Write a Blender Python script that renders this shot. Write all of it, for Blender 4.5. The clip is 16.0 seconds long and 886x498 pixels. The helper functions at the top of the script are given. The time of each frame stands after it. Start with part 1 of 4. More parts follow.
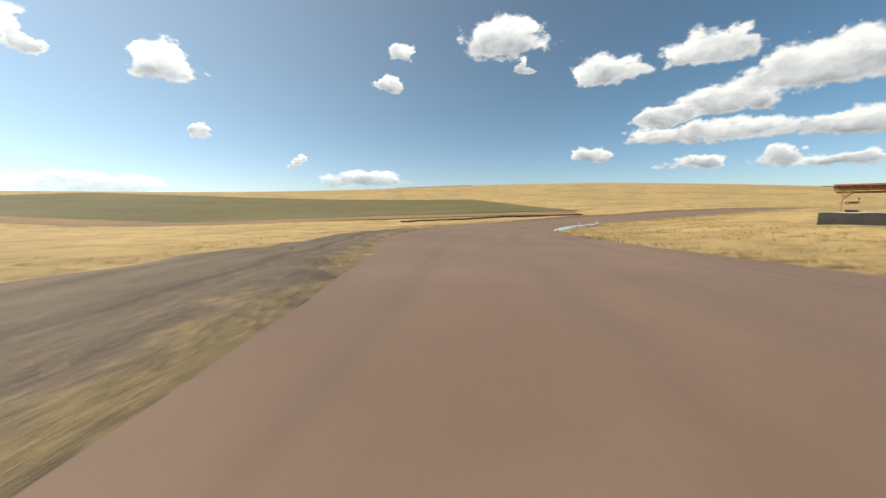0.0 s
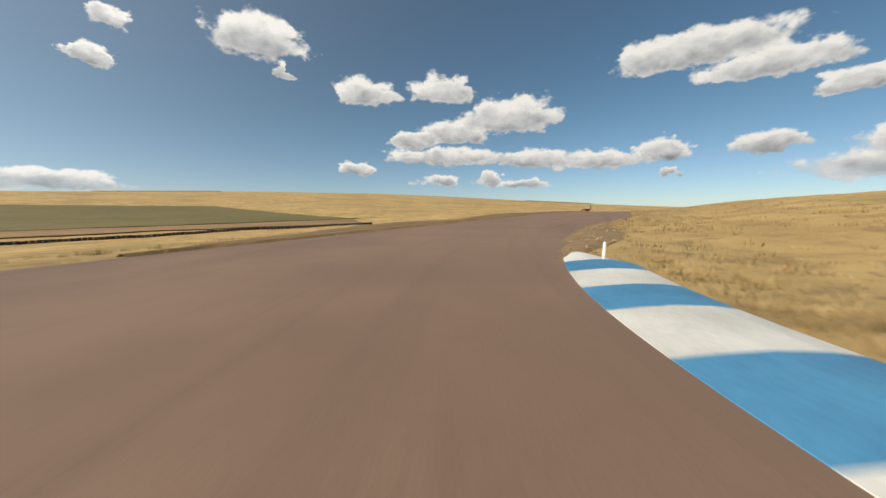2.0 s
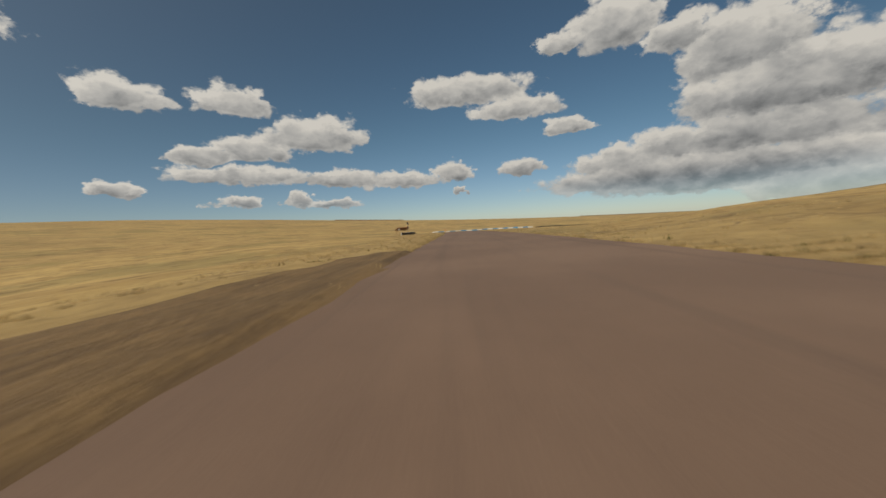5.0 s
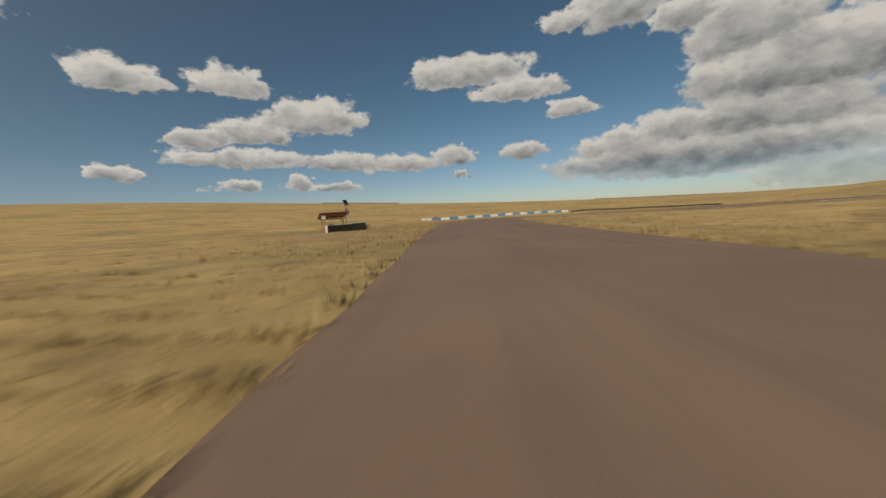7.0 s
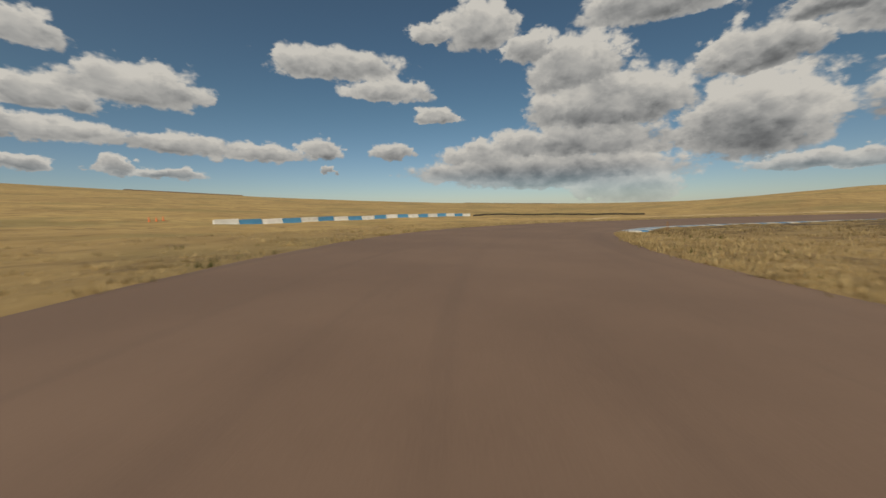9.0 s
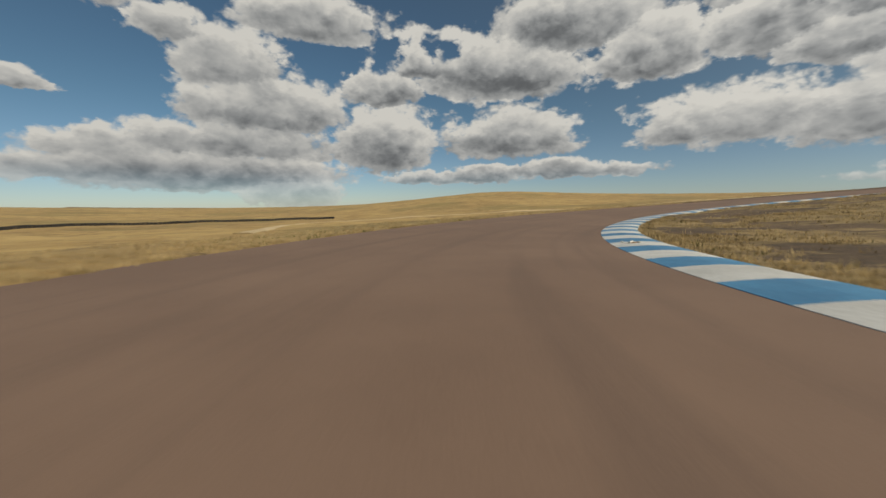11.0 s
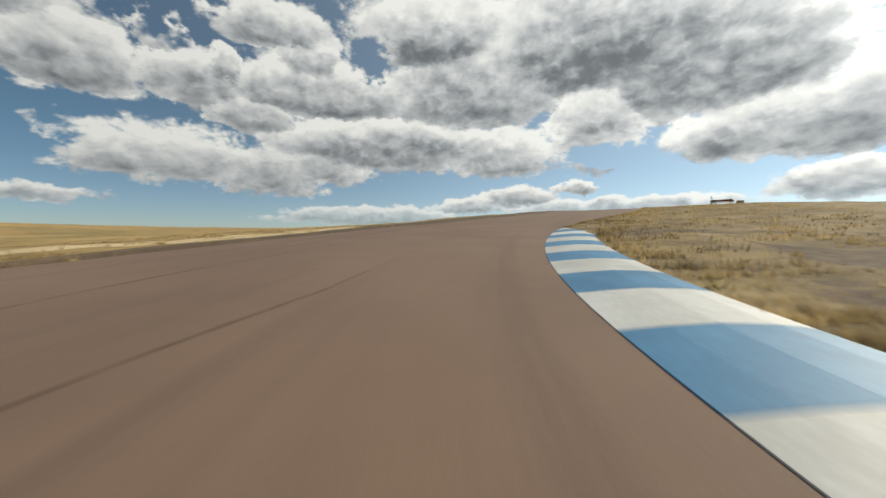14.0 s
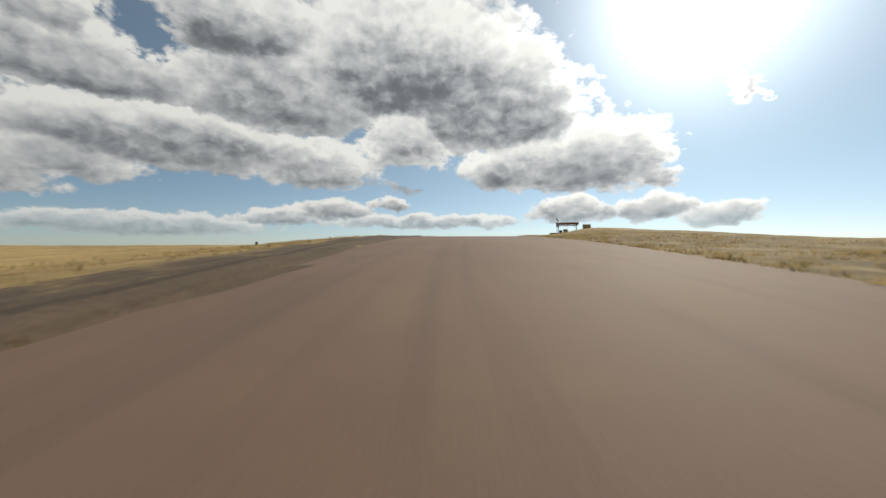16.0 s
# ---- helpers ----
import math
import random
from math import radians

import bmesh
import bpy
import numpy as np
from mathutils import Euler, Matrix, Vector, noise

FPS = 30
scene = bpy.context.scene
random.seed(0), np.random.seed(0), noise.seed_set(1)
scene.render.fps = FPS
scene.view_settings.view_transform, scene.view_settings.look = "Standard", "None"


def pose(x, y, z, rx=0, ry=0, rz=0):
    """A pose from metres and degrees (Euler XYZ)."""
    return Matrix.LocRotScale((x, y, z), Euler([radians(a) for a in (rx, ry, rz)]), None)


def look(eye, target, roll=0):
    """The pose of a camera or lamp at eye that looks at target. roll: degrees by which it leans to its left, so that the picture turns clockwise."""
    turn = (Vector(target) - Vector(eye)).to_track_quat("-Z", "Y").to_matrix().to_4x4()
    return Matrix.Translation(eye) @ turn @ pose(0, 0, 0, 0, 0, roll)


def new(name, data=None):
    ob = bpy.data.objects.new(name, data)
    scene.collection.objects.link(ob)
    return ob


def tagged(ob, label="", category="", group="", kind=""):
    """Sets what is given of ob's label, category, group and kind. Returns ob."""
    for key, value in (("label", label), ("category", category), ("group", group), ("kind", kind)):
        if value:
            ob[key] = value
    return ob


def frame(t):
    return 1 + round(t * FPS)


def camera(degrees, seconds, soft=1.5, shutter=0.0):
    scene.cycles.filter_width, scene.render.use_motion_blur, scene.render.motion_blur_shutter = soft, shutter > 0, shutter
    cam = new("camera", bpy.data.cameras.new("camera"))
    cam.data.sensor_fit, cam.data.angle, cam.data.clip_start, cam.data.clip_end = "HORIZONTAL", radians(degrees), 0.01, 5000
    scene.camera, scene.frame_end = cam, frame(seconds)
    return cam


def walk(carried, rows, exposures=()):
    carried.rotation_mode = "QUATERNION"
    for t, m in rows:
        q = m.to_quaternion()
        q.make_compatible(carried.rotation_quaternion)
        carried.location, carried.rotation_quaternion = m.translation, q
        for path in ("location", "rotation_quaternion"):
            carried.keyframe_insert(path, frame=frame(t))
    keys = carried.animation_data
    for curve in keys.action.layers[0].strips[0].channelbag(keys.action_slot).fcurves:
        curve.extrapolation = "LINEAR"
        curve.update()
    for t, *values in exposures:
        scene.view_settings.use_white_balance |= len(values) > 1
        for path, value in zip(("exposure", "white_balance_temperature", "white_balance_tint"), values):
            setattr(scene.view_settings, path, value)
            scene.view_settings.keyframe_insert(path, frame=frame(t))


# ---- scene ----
# ---- camera ----
cam = camera(102.0, 16.0, soft=1.5, shutter=0.2)
PATH = [
    (0.00, pose(0.00, 0.00, 0.00, 82.65, 0.37, 0.00)),
    (0.25, pose(0.32, 7.54, -0.28, 82.34, -0.44, -3.62)),
    (0.50, pose(1.06, 14.53, -0.59, 82.09, -1.16, -7.50)),
    (0.75, pose(2.22, 20.97, -0.89, 81.98, -1.72, -12.18)),
    (1.00, pose(3.79, 26.85, -1.17, 82.00, -1.93, -17.12)),
    (1.25, pose(5.73, 32.23, -1.43, 82.14, -1.40, -22.04)),
    (1.50, pose(8.00, 37.14, -1.65, 82.51, -0.67, -26.81)),
    (1.75, pose(10.52, 41.59, -1.81, 83.35, -0.16, -31.07)),
    (2.00, pose(13.20, 45.63, -1.88, 84.18, 0.24, -35.19)),
    (2.25, pose(16.10, 49.37, -1.91, 84.42, 0.42, -39.56)),
    (2.50, pose(19.33, 52.92, -1.92, 84.63, 0.64, -43.70)),
    (2.75, pose(22.83, 56.28, -1.90, 85.37, 1.32, -47.17)),
    (3.00, pose(26.56, 59.47, -1.80, 86.11, 1.88, -50.30)),
    (3.25, pose(30.57, 62.54, -1.66, 86.38, 1.67, -53.33)),
    (3.50, pose(34.93, 65.53, -1.50, 86.44, 1.34, -56.08)),
    (3.75, pose(39.63, 68.43, -1.33, 86.33, 1.33, -58.49)),
    (4.00, pose(44.66, 71.28, -1.17, 86.20, 1.55, -60.45)),
    (4.25, pose(50.03, 74.09, -1.05, 86.29, 2.19, -61.75)),
    (4.50, pose(55.73, 76.93, -0.91, 86.39, 2.93, -62.69)),
    (4.75, pose(61.77, 79.83, -0.76, 86.35, 3.43, -63.46)),
    (5.00, pose(68.16, 82.79, -0.61, 86.18, 3.76, -63.93)),
    (5.25, pose(74.83, 85.84, -0.55, 85.91, 3.96, -64.15)),
    (5.50, pose(81.72, 88.96, -0.52, 85.57, 4.04, -64.18)),
    (5.75, pose(88.84, 92.18, -0.54, 85.19, 4.05, -64.08)),
    (6.00, pose(96.17, 95.51, -0.60, 84.80, 3.99, -63.92)),
    (6.25, pose(103.58, 98.92, -0.65, 84.42, 3.91, -63.75)),
    (6.50, pose(110.94, 102.32, -0.74, 84.08, 3.82, -63.62)),
    (6.75, pose(118.24, 105.71, -0.88, 83.82, 3.75, -63.61)),
    (7.00, pose(125.49, 109.07, -1.05, 83.65, 3.73, -63.77)),
    (7.25, pose(132.54, 112.32, -1.14, 83.59, 3.84, -63.83)),
    (7.50, pose(139.23, 115.38, -1.24, 83.51, 3.74, -64.35)),
    (7.75, pose(145.62, 118.20, -1.35, 83.26, 3.04, -65.94)),
    (8.00, pose(151.76, 120.69, -1.48, 83.09, 2.16, -68.38)),
    (8.25, pose(157.68, 122.77, -1.57, 83.20, 1.44, -71.60)),
    (8.50, pose(163.41, 124.41, -1.66, 83.19, 1.01, -75.35)),
    (8.75, pose(168.94, 125.59, -1.74, 83.06, 0.87, -79.61)),
    (9.00, pose(174.25, 126.31, -1.82, 82.85, 0.93, -84.35)),
    (9.25, pose(179.40, 126.56, -1.95, 82.61, 1.10, -89.53)),
    (9.50, pose(184.43, 126.35, -2.09, 82.37, 1.29, -95.09)),
    (9.75, pose(189.29, 125.65, -2.24, 82.19, 1.41, -101.00)),
    (10.00, pose(193.94, 124.48, -2.40, 82.09, 1.38, -107.21)),
    (10.25, pose(198.38, 122.83, -2.58, 82.13, 1.10, -113.68)),
    (10.50, pose(202.61, 120.68, -2.74, 82.30, 0.57, -120.41)),
    (10.75, pose(206.57, 118.05, -2.89, 82.56, 0.57, -126.79)),
    (11.00, pose(210.23, 114.99, -3.02, 82.88, 0.85, -132.99)),
    (11.25, pose(213.54, 111.54, -3.15, 83.23, 1.19, -139.26)),
    (11.50, pose(216.49, 107.71, -3.25, 83.62, 1.47, -145.57)),
    (11.75, pose(219.01, 103.55, -3.32, 84.08, 1.44, -152.01)),
    (12.00, pose(221.07, 99.10, -3.35, 84.49, 1.31, -158.42)),
    (12.25, pose(222.63, 94.41, -3.36, 84.63, 1.21, -164.62)),
    (12.50, pose(223.68, 89.56, -3.36, 84.79, 1.15, -170.76)),
    (12.75, pose(224.21, 84.59, -3.32, 85.34, 1.22, -176.88)),
    (13.00, pose(224.21, 79.56, -3.24, 85.93, 1.24, -183.04)),
    (13.25, pose(223.67, 74.54, -3.11, 86.26, 0.96, -189.40)),
    (13.50, pose(222.56, 69.58, -2.95, 86.55, 0.63, -195.69)),
    (13.75, pose(220.92, 64.75, -2.77, 86.97, 0.45, -201.68)),
    (14.00, pose(218.77, 60.10, -2.54, 87.47, 0.28, -207.43)),
    (14.25, pose(216.17, 55.66, -2.26, 88.06, 0.09, -213.00)),
    (14.50, pose(213.13, 51.47, -1.92, 88.64, -0.19, -218.13)),
    (14.75, pose(209.73, 47.53, -1.54, 89.09, -0.85, -222.58)),
    (15.00, pose(206.03, 43.85, -1.12, 89.41, -1.34, -226.35)),
    (15.25, pose(202.09, 40.38, -0.68, 89.49, -1.03, -229.22)),
    (15.50, pose(197.97, 37.09, -0.23, 89.49, -0.52, -231.61)),
    (15.75, pose(193.70, 33.95, 0.22, 89.54, -0.30, -233.85)),
    (16.00, pose(189.29, 30.96, 0.68, 89.58, -0.15, -235.99)),
]
walk(cam, PATH, exposures=[(0, 0.22, 6450, 6), (1, 0.1, 6520, 7), (2, -0.06, 6650, 8), (3.2, -0.42, 6820, 8), (4.5, -0.58, 6880, 8), (8, -0.66, 6860, 8),
                           (10.5, -0.65, 6760, 7), (11.5, -0.44, 6650, 6), (13, -0.32, 6500, 4), (14.5, -0.38, 6450, 5), (16, -0.5, 6450, 6)])

# ---- world, sun ----
SUN_AZ, SUN_EL = 272.0, 31.0


class Nodes:
    """Short hand for node trees."""

    def __init__(self, tree):
        self.t = tree

    def add(self, kind, **sets):
        n = self.t.nodes.new(kind)
        for key, value in sets.items():
            setattr(n, key, value)
        return n

    def put(self, sock, value):
        if isinstance(value, bpy.types.NodeSocket):
            self.t.links.new(value, sock)
        elif value is not None:
            sock.default_value = value

    def m(self, op, a, b=None, c=None, clamp=False):
        n = self.add("ShaderNodeMath", operation=op, use_clamp=clamp)
        for i, v in enumerate((a, b, c)):
            self.put(n.inputs[i], v)
        return n.outputs[0]

    def v(self, op, a, b=None, out=0):
        n = self.add("ShaderNodeVectorMath", operation=op)
        self.put(n.inputs[0], a)
        if b is not None:
            self.put(n.inputs["Scale"] if op == "SCALE" else n.inputs[1], b)
        return n.outputs[out]

    def noise(self, vec, scale, detail=4.0, rough=0.5, dist=0.0):
        n = self.add("ShaderNodeTexNoise")
        for key, value in (("Vector", vec), ("Scale", scale), ("Detail", detail), ("Roughness", rough), ("Distortion", dist)):
            self.put(n.inputs[key], value)
        return n.outputs["Fac"]

    def mix(self, fac, a, b, blend="MIX"):
        n = self.add("ShaderNodeMix", data_type="RGBA", blend_type=blend)
        for i, v in ((0, fac), (6, a), (7, b)):
            self.put(n.inputs[i], (*v, 1.0) if isinstance(v, tuple) and len(v) == 3 else v)
        return n.outputs[2]

    def step(self, x, lo, hi):
        n = self.add("ShaderNodeMapRange", interpolation_type="SMOOTHSTEP")
        for i, v in enumerate((x, lo, hi, 0.0, 1.0)):
            self.put(n.inputs[i], v)
        return n.outputs[0]


# Clouds: bearing from 298 degrees, elevation, half width, half height.
CLOUDS = [(25.7, 16.8, 3.8, 2.5), (13.9, 16.8, 1.7, 2.2), (17.5, 2.4, 6.8, 1.3), (70.9, 23, 7.3, 3), (55.9, 21.6, 2.5, 1.2), (53.6, 17.3, 1.7, 1.2),
          (74.6, 19.3, 1.6, 1.4), (85.1, 17.5, 5.8, 2.1), (96.4, 18.3, 5.9, 2.2), (106.9, 14.6, 8.2, 2.8), (99.1, 12.3, 6.6, 2), (92.2, 11.2, 3.8, 1.2),
          (97.6, 8.8, 11.5, 1.4), (110.5, 8.2, 10.5, 1.4), (120.4, 7.5, 7, 1.4), (130.7, 19.9, 10.6, 2.5), (138.2, 16.9, 7.4, 2.1), (145.2, 13.3, 4.2, 1.4),
          (128.1, 8.3, 3.4, 1.9)]
BANKS = [(139, 8.3, 4.1, 1.4), (129.5, 5.3, 0.8, 0.8), (40.1, 6.1, 0.8, 0.9), (50.4, 3.7, 6.4, 1.2), (84.4, 6.9, 2.9, 1), (97.2, 5, 3.5, 0.9),
         (104.5, 5.3, 2.3, 1.1), (109.9, 4.4, 4.3, 0.8), (145, 23.8, 3.2, 1.4), (151.4, 24.8, 6.6, 3.3), (165.4, 18.8, 6.8, 4.1),
         (168.8, 13.7, 11.7, 4), (165.5, 8.9, 16.4, 2.8), (152.2, 7.6, 7.3, 2.2), (161.1, 3.7, 6.5, 1.6), (159.8, 21.5, 4.2, 2.3), (175.6, 24.8, 9.7, 2.6),
         (204.4, 18.9, 9.9, 3.6),
         (186.1, 9.6, 8, 4.3), (197.6, 4.2, 10.2, 1), (213.6, 4.8, 11.1, 1), (194.4, 21.4, 9, 2.8)]
SOUTH = [(213.9, 24.2, 9.4, 3.5), (186.4, 17.4, 5, 3), (206.2, 10.1, 11.5, 3.1), (212.9, 5.5, 6, 1.3), (200.9, 4.9, 6.1, 1.2), (232.2, 10, 11.1, 3.2),
         (250.2, 9.6, 7.9, 2.2), (224, 19.3, 6, 3.3), (235.4, 19.6, 5.4, 3.1), (231.8, 24.1, 2.5, 2), (245.3, 27.2, 6.9, 2.4), (251.3, 20.3, 12.8, 3.3),
         (261.7, 13.3, 17.6, 3.6), (279.3, 11.9, 9.5, 3.3), (243.3, 8.8, 7.3, 3.4), (274, 21.6, 11.8, 5.5), (291.8, 27, 16.5, 7.1), (306.6, 21.9, 12.8, 7.3),
         (292, 14.6, 5.7, 6)]
WEST = [(268.3, 28.5, 11, 3.9), (321.3, 13.1, 11.1, 5.2), (311.5, 12.3, 9.8, 3.9), (328.3, 11, 3.7, 3), (280.9, 5.7, 6.7, 1.6), (290.1, 6.7, 2.9, 1),
        (257.8, 2.7, 13.5, 1.3), (273.9, 4.3, 6.1, 1.2), (317.5, 5.9, 6.2, 2.1), (328.9, 5.8, 5.7, 1.9), (335.9, 4.3, 4.5, 1.8), (295.1, 4, 14, 1),
        (243.6, 20.2, 2.7, 2.5), (250.2, 24.1, 3.9, 2.3), (252.5, 19.2, 6.5, 2.6), (241.9, 16.2, 4.7, 2.2), (238.7, 21.4, 1.9, 2.2), (337.9, 18.7, 1.9, 2.1),
        (29.4, 9.5, 1.4, 0.8),
        (162.9, 5.3, 15.9, 3.1), (156.1, 5.4, 14.1, 2.3), (172.3, 2.1, 6.9, 2.4)]
# Blue gaps in the cover.
HOLES = [(187, 21.7, 2.5, 2.4), (218.3, 11.6, 3.1, 3.1), (231.6, 25.5, 2.8, 3), (258.1, 25.1, 2.8, 2.3), (195.7, 21.9, 2.7, 1.8), (258.8, 24.6, 1.9, 2.9),
         (294, 11, 5.3, 1.4), (240.8, 3.2, 3.9, 1.3), (334.4, 12.3, 2.6, 3.6)]
# Grey undersides of the deep clouds.
UNDERSIDES = [(167.2, 8.5, 10.5, 2.9), (162.4, 4.4, 13.9, 1.8), (171.7, 10.1, 18.1, 2.7), (160, 4.9, 8.3, 1.8), (263.7, 13.5, 16.3, 2.3), (196.5, 8, 2.7, 2.9),
              (292.9, 11.6, 4.4, 5), (211, 24, 7.2, 2.1), (248.1, 11.8, 12.3, 2.2), (298.1, 23.2, 19.4, 6), (321.3, 10.8, 9.5, 3.4), (268.4, 24.5, 11, 4.2),
              (242.7, 10.3, 3.5, 3.3), (302.7, 10.2, 8.4, 2.2), (203.5, 17.9, 10, 1.9), (202.6, 9, 9.4, 1.5), (206.9, 12.4, 6.6, 1.6), (170.2, 16.5, 3.6, 2.1), (185.1, 7.8, 6.1, 2.3)]


def sky():
    world = bpy.data.worlds.new("sky")
    scene.world = world
    world.use_nodes = True
    tree = world.node_tree
    tree.nodes.clear()
    k = Nodes(tree)
    nish = k.add("ShaderNodeTexSky", sky_type="NISHITA", sun_disc=False, sun_elevation=radians(SUN_EL), sun_rotation=radians(SUN_AZ), altitude=1500.0,
                 air_density=1.0, dust_density=0.55, ozone_density=1.2)
    d = k.add("ShaderNodeTexCoord").outputs["Generated"]
    sep = k.add("ShaderNodeSeparateXYZ")
    k.put(sep.inputs[0], d)
    x, y, z = sep.outputs
    az = k.m("MODULO", k.m("ADD", k.m("MULTIPLY", k.m("ARCTAN2", x, y), 57.29578), 720.0 - 298.0), 360.0)
    el = k.m("MULTIPLY", k.m("ARCSINE", z), 57.29578)
    comb = k.add("ShaderNodeCombineXYZ")
    k.put(comb.inputs[0], az), k.put(comb.inputs[1], el)
    place = comb.outputs[0]

    # small fair-weather puffs in the distance
    bank = k.m("MULTIPLY", k.m("MULTIPLY", k.step(el, 1.0, 2.5), k.m("SUBTRACT", 1.0, k.step(el, 4.0, 7.5))), 0.36)
    # broken cover between the deep clouds from the east round to the west
    belt = k.m("MULTIPLY", k.step(az, 150.0, 195.0), k.m("SUBTRACT", 1.0, k.step(az, 305.0, 335.0)))
    bank = k.m("ADD", bank, k.m("MULTIPLY", k.m("MULTIPLY", belt, k.m("ADD", 0.25, k.m("MULTIPLY", k.step(el, 8.0, 16.0), 0.75))), 0.72))
    # scattered cover high up and beyond the drawn clouds
    bank = k.m("ADD", bank, k.m("MULTIPLY", k.step(el, 26.0, 36.0), 0.40))

    # outlines pushed about, so that no cloud keeps a plain oval
    push = k.add("ShaderNodeTexNoise")
    for key, value in (("Scale", 16.0), ("Detail", 5.0), ("Roughness", 0.62)):
        push.inputs[key].default_value = value
    k.put(push.inputs["Vector"], k.v("MULTIPLY", d, (1.0, 1.0, 1.5)))
    place = k.v("ADD", place, k.v("MULTIPLY", k.v("SUBTRACT", push.outputs["Color"], (0.5, 0.5, 0.5)), (9.0, 2.8, 0.0)))

    def cover():
        """How deep inside a cloud a direction lies, flat below and domed above, and how high in that cloud."""
        mask = num = den = None
        for a, e, w, h in CLOUDS + BANKS + SOUTH + WEST:
            q0 = k.v("MULTIPLY", k.v("SUBTRACT", place, (a, e - 0.35 * h, 0.0)), (1.0 / w, 0.75 / h, 0.0))
            q = k.v("MAXIMUM", q0, k.v("MULTIPLY", q0, (-1.0, -2.0, 0.0)))
            r = k.m("SUBTRACT", 1.0, k.v("LENGTH", q, out=1))
            mask = r if mask is None else k.m("SMOOTH_MAX", mask, r, 0.08)
            wt = k.m("POWER", k.m("MAXIMUM", k.m("ADD", r, 0.25), 0.0), 3.0)
            up = k.m("MULTIPLY", wt, k.v("DOT_PRODUCT", q0, (0.0, 1.0, 0.0), out=1))
            num, den = (up, wt) if num is None else (k.m("ADD", num, up), k.m("ADD", den, wt))
        mask = k.m("MAXIMUM", k.m("MINIMUM", mask, 0.5), -0.55)
        for a, e, w, h in HOLES:
            q = k.v("MULTIPLY", k.v("SUBTRACT", place, (a, e, 0.0)), (1.0 / w, 1.0 / h, 0.0))
            mask = k.m("SMOOTH_MIN", mask, k.m("MULTIPLY", k.m("SUBTRACT", k.v("LENGTH", q, out=1), 1.35), 0.50), 0.15)
        return mask, k.m("DIVIDE", num, k.m("ADD", den, 0.0005))

    def underside():
        """How far under a deep cloud a direction looks, 0 to 1."""
        grey = None
        for a, e, w, h in UNDERSIDES:
            q = k.v("MULTIPLY", k.v("SUBTRACT", place, (a, e, 0.0)), (1.0 / w, 1.0 / h, 0.0))
            r = k.m("SUBTRACT", 1.2, k.v("LENGTH", q, out=1))
            grey = r if grey is None else k.m("SMOOTH_MAX", grey, r, 0.15)
        return k.step(grey, -0.1, 0.95)

    s = (math.sin(radians(SUN_AZ)) * math.cos(radians(SUN_EL)), math.cos(radians(SUN_AZ)) * math.cos(radians(SUN_EL)), math.sin(radians(SUN_EL)))

    def puff(lift, detail):
        """Cloud lumps: broad swells, round billows and fine fray, taken a step towards the sun."""
        way = k.v("MULTIPLY", k.v("ADD", d, (s[0] * lift * 0.8, s[1] * lift * 0.8, lift)), (1.0, 1.0, 1.45))
        swell = k.m("SUBTRACT", k.noise(way, 9.0, detail, 0.58), 0.5)
        fray = k.m("SUBTRACT", k.noise(way, 30.0, detail, 0.62), 0.5)
        cell = k.add("ShaderNodeTexVoronoi", feature="SMOOTH_F1")
        k.put(cell.inputs["Vector"], k.v("ADD", way, k.v("SCALE", k.v("SUBTRACT", push.outputs["Color"], (0.5, 0.5, 0.5)), 0.05)))
        for key, value in (("Scale", 21.0), ("Smoothness", 0.35), ("Detail", 2.0), ("Roughness", 0.55)):
            cell.inputs[key].default_value = value
        lump = k.m("MULTIPLY", k.m("SUBTRACT", 0.42, cell.outputs["Distance"]), 0.65)
        return k.m("ADD", k.m("MULTIPLY", swell, 1.1), lump), k.m("MULTIPLY", fray, 0.55)

    (n0, f0), (n1, f1) = puff(0.0, 7.0), puff(0.022, 2.0)
    c0, high = cover()
    d0 = k.m("ADD", k.m("ADD", k.m("ADD", k.m("MULTIPLY", c0, 1.9), 0.34), bank), k.m("ADD", n0, f0))
    alpha = k.step(d0, 0.0, 0.50)
    edge = k.m("SUBTRACT", 1.0, k.step(d0, 0.15, 0.95))
    thick = k.step(d0, 0.45, 1.45)
    lit = k.m("ADD", 0.80, k.m("MULTIPLY", k.m("MINIMUM", k.m("MAXIMUM", high, -0.6), 0.7), 0.52))
    lit = k.m("SUBTRACT", lit, k.m("MULTIPLY", thick, 0.30))
    lit = k.m("ADD", lit, k.m("ADD", k.m("MULTIPLY", k.m("SUBTRACT", n0, n1), 0.44), k.m("MULTIPLY", f0, 0.16)))
    lit = k.m("SUBTRACT", lit, k.m("MULTIPLY", underside(), 0.19))
    lit = k.m("SMOOTH_MAX", k.m("MINIMUM", lit, 1.04), 0.20, 0.25)
    toward = k.m("MAXIMUM", k.v("DOT_PRODUCT", d, s, out=1), 0.0)
    glow = k.m("MULTIPLY", k.m("ADD", k.m("MULTIPLY", k.m("POWER", toward, 55.0), 4.6), k.m("MULTIPLY", k.m("POWER", toward, 9.0), 0.55)), 1.0)
    halo = k.m("MULTIPLY", k.m("POWER", k.m("ADD", k.m("MULTIPLY", k.v("DOT_PRODUCT", d, s, out=1), 0.5), 0.5), 2.6), 0.95)
    cloud = k.v("SCALE", k.mix(lit, (0.90, 0.96, 1.06), (0.98, 0.95, 0.91)), lit)
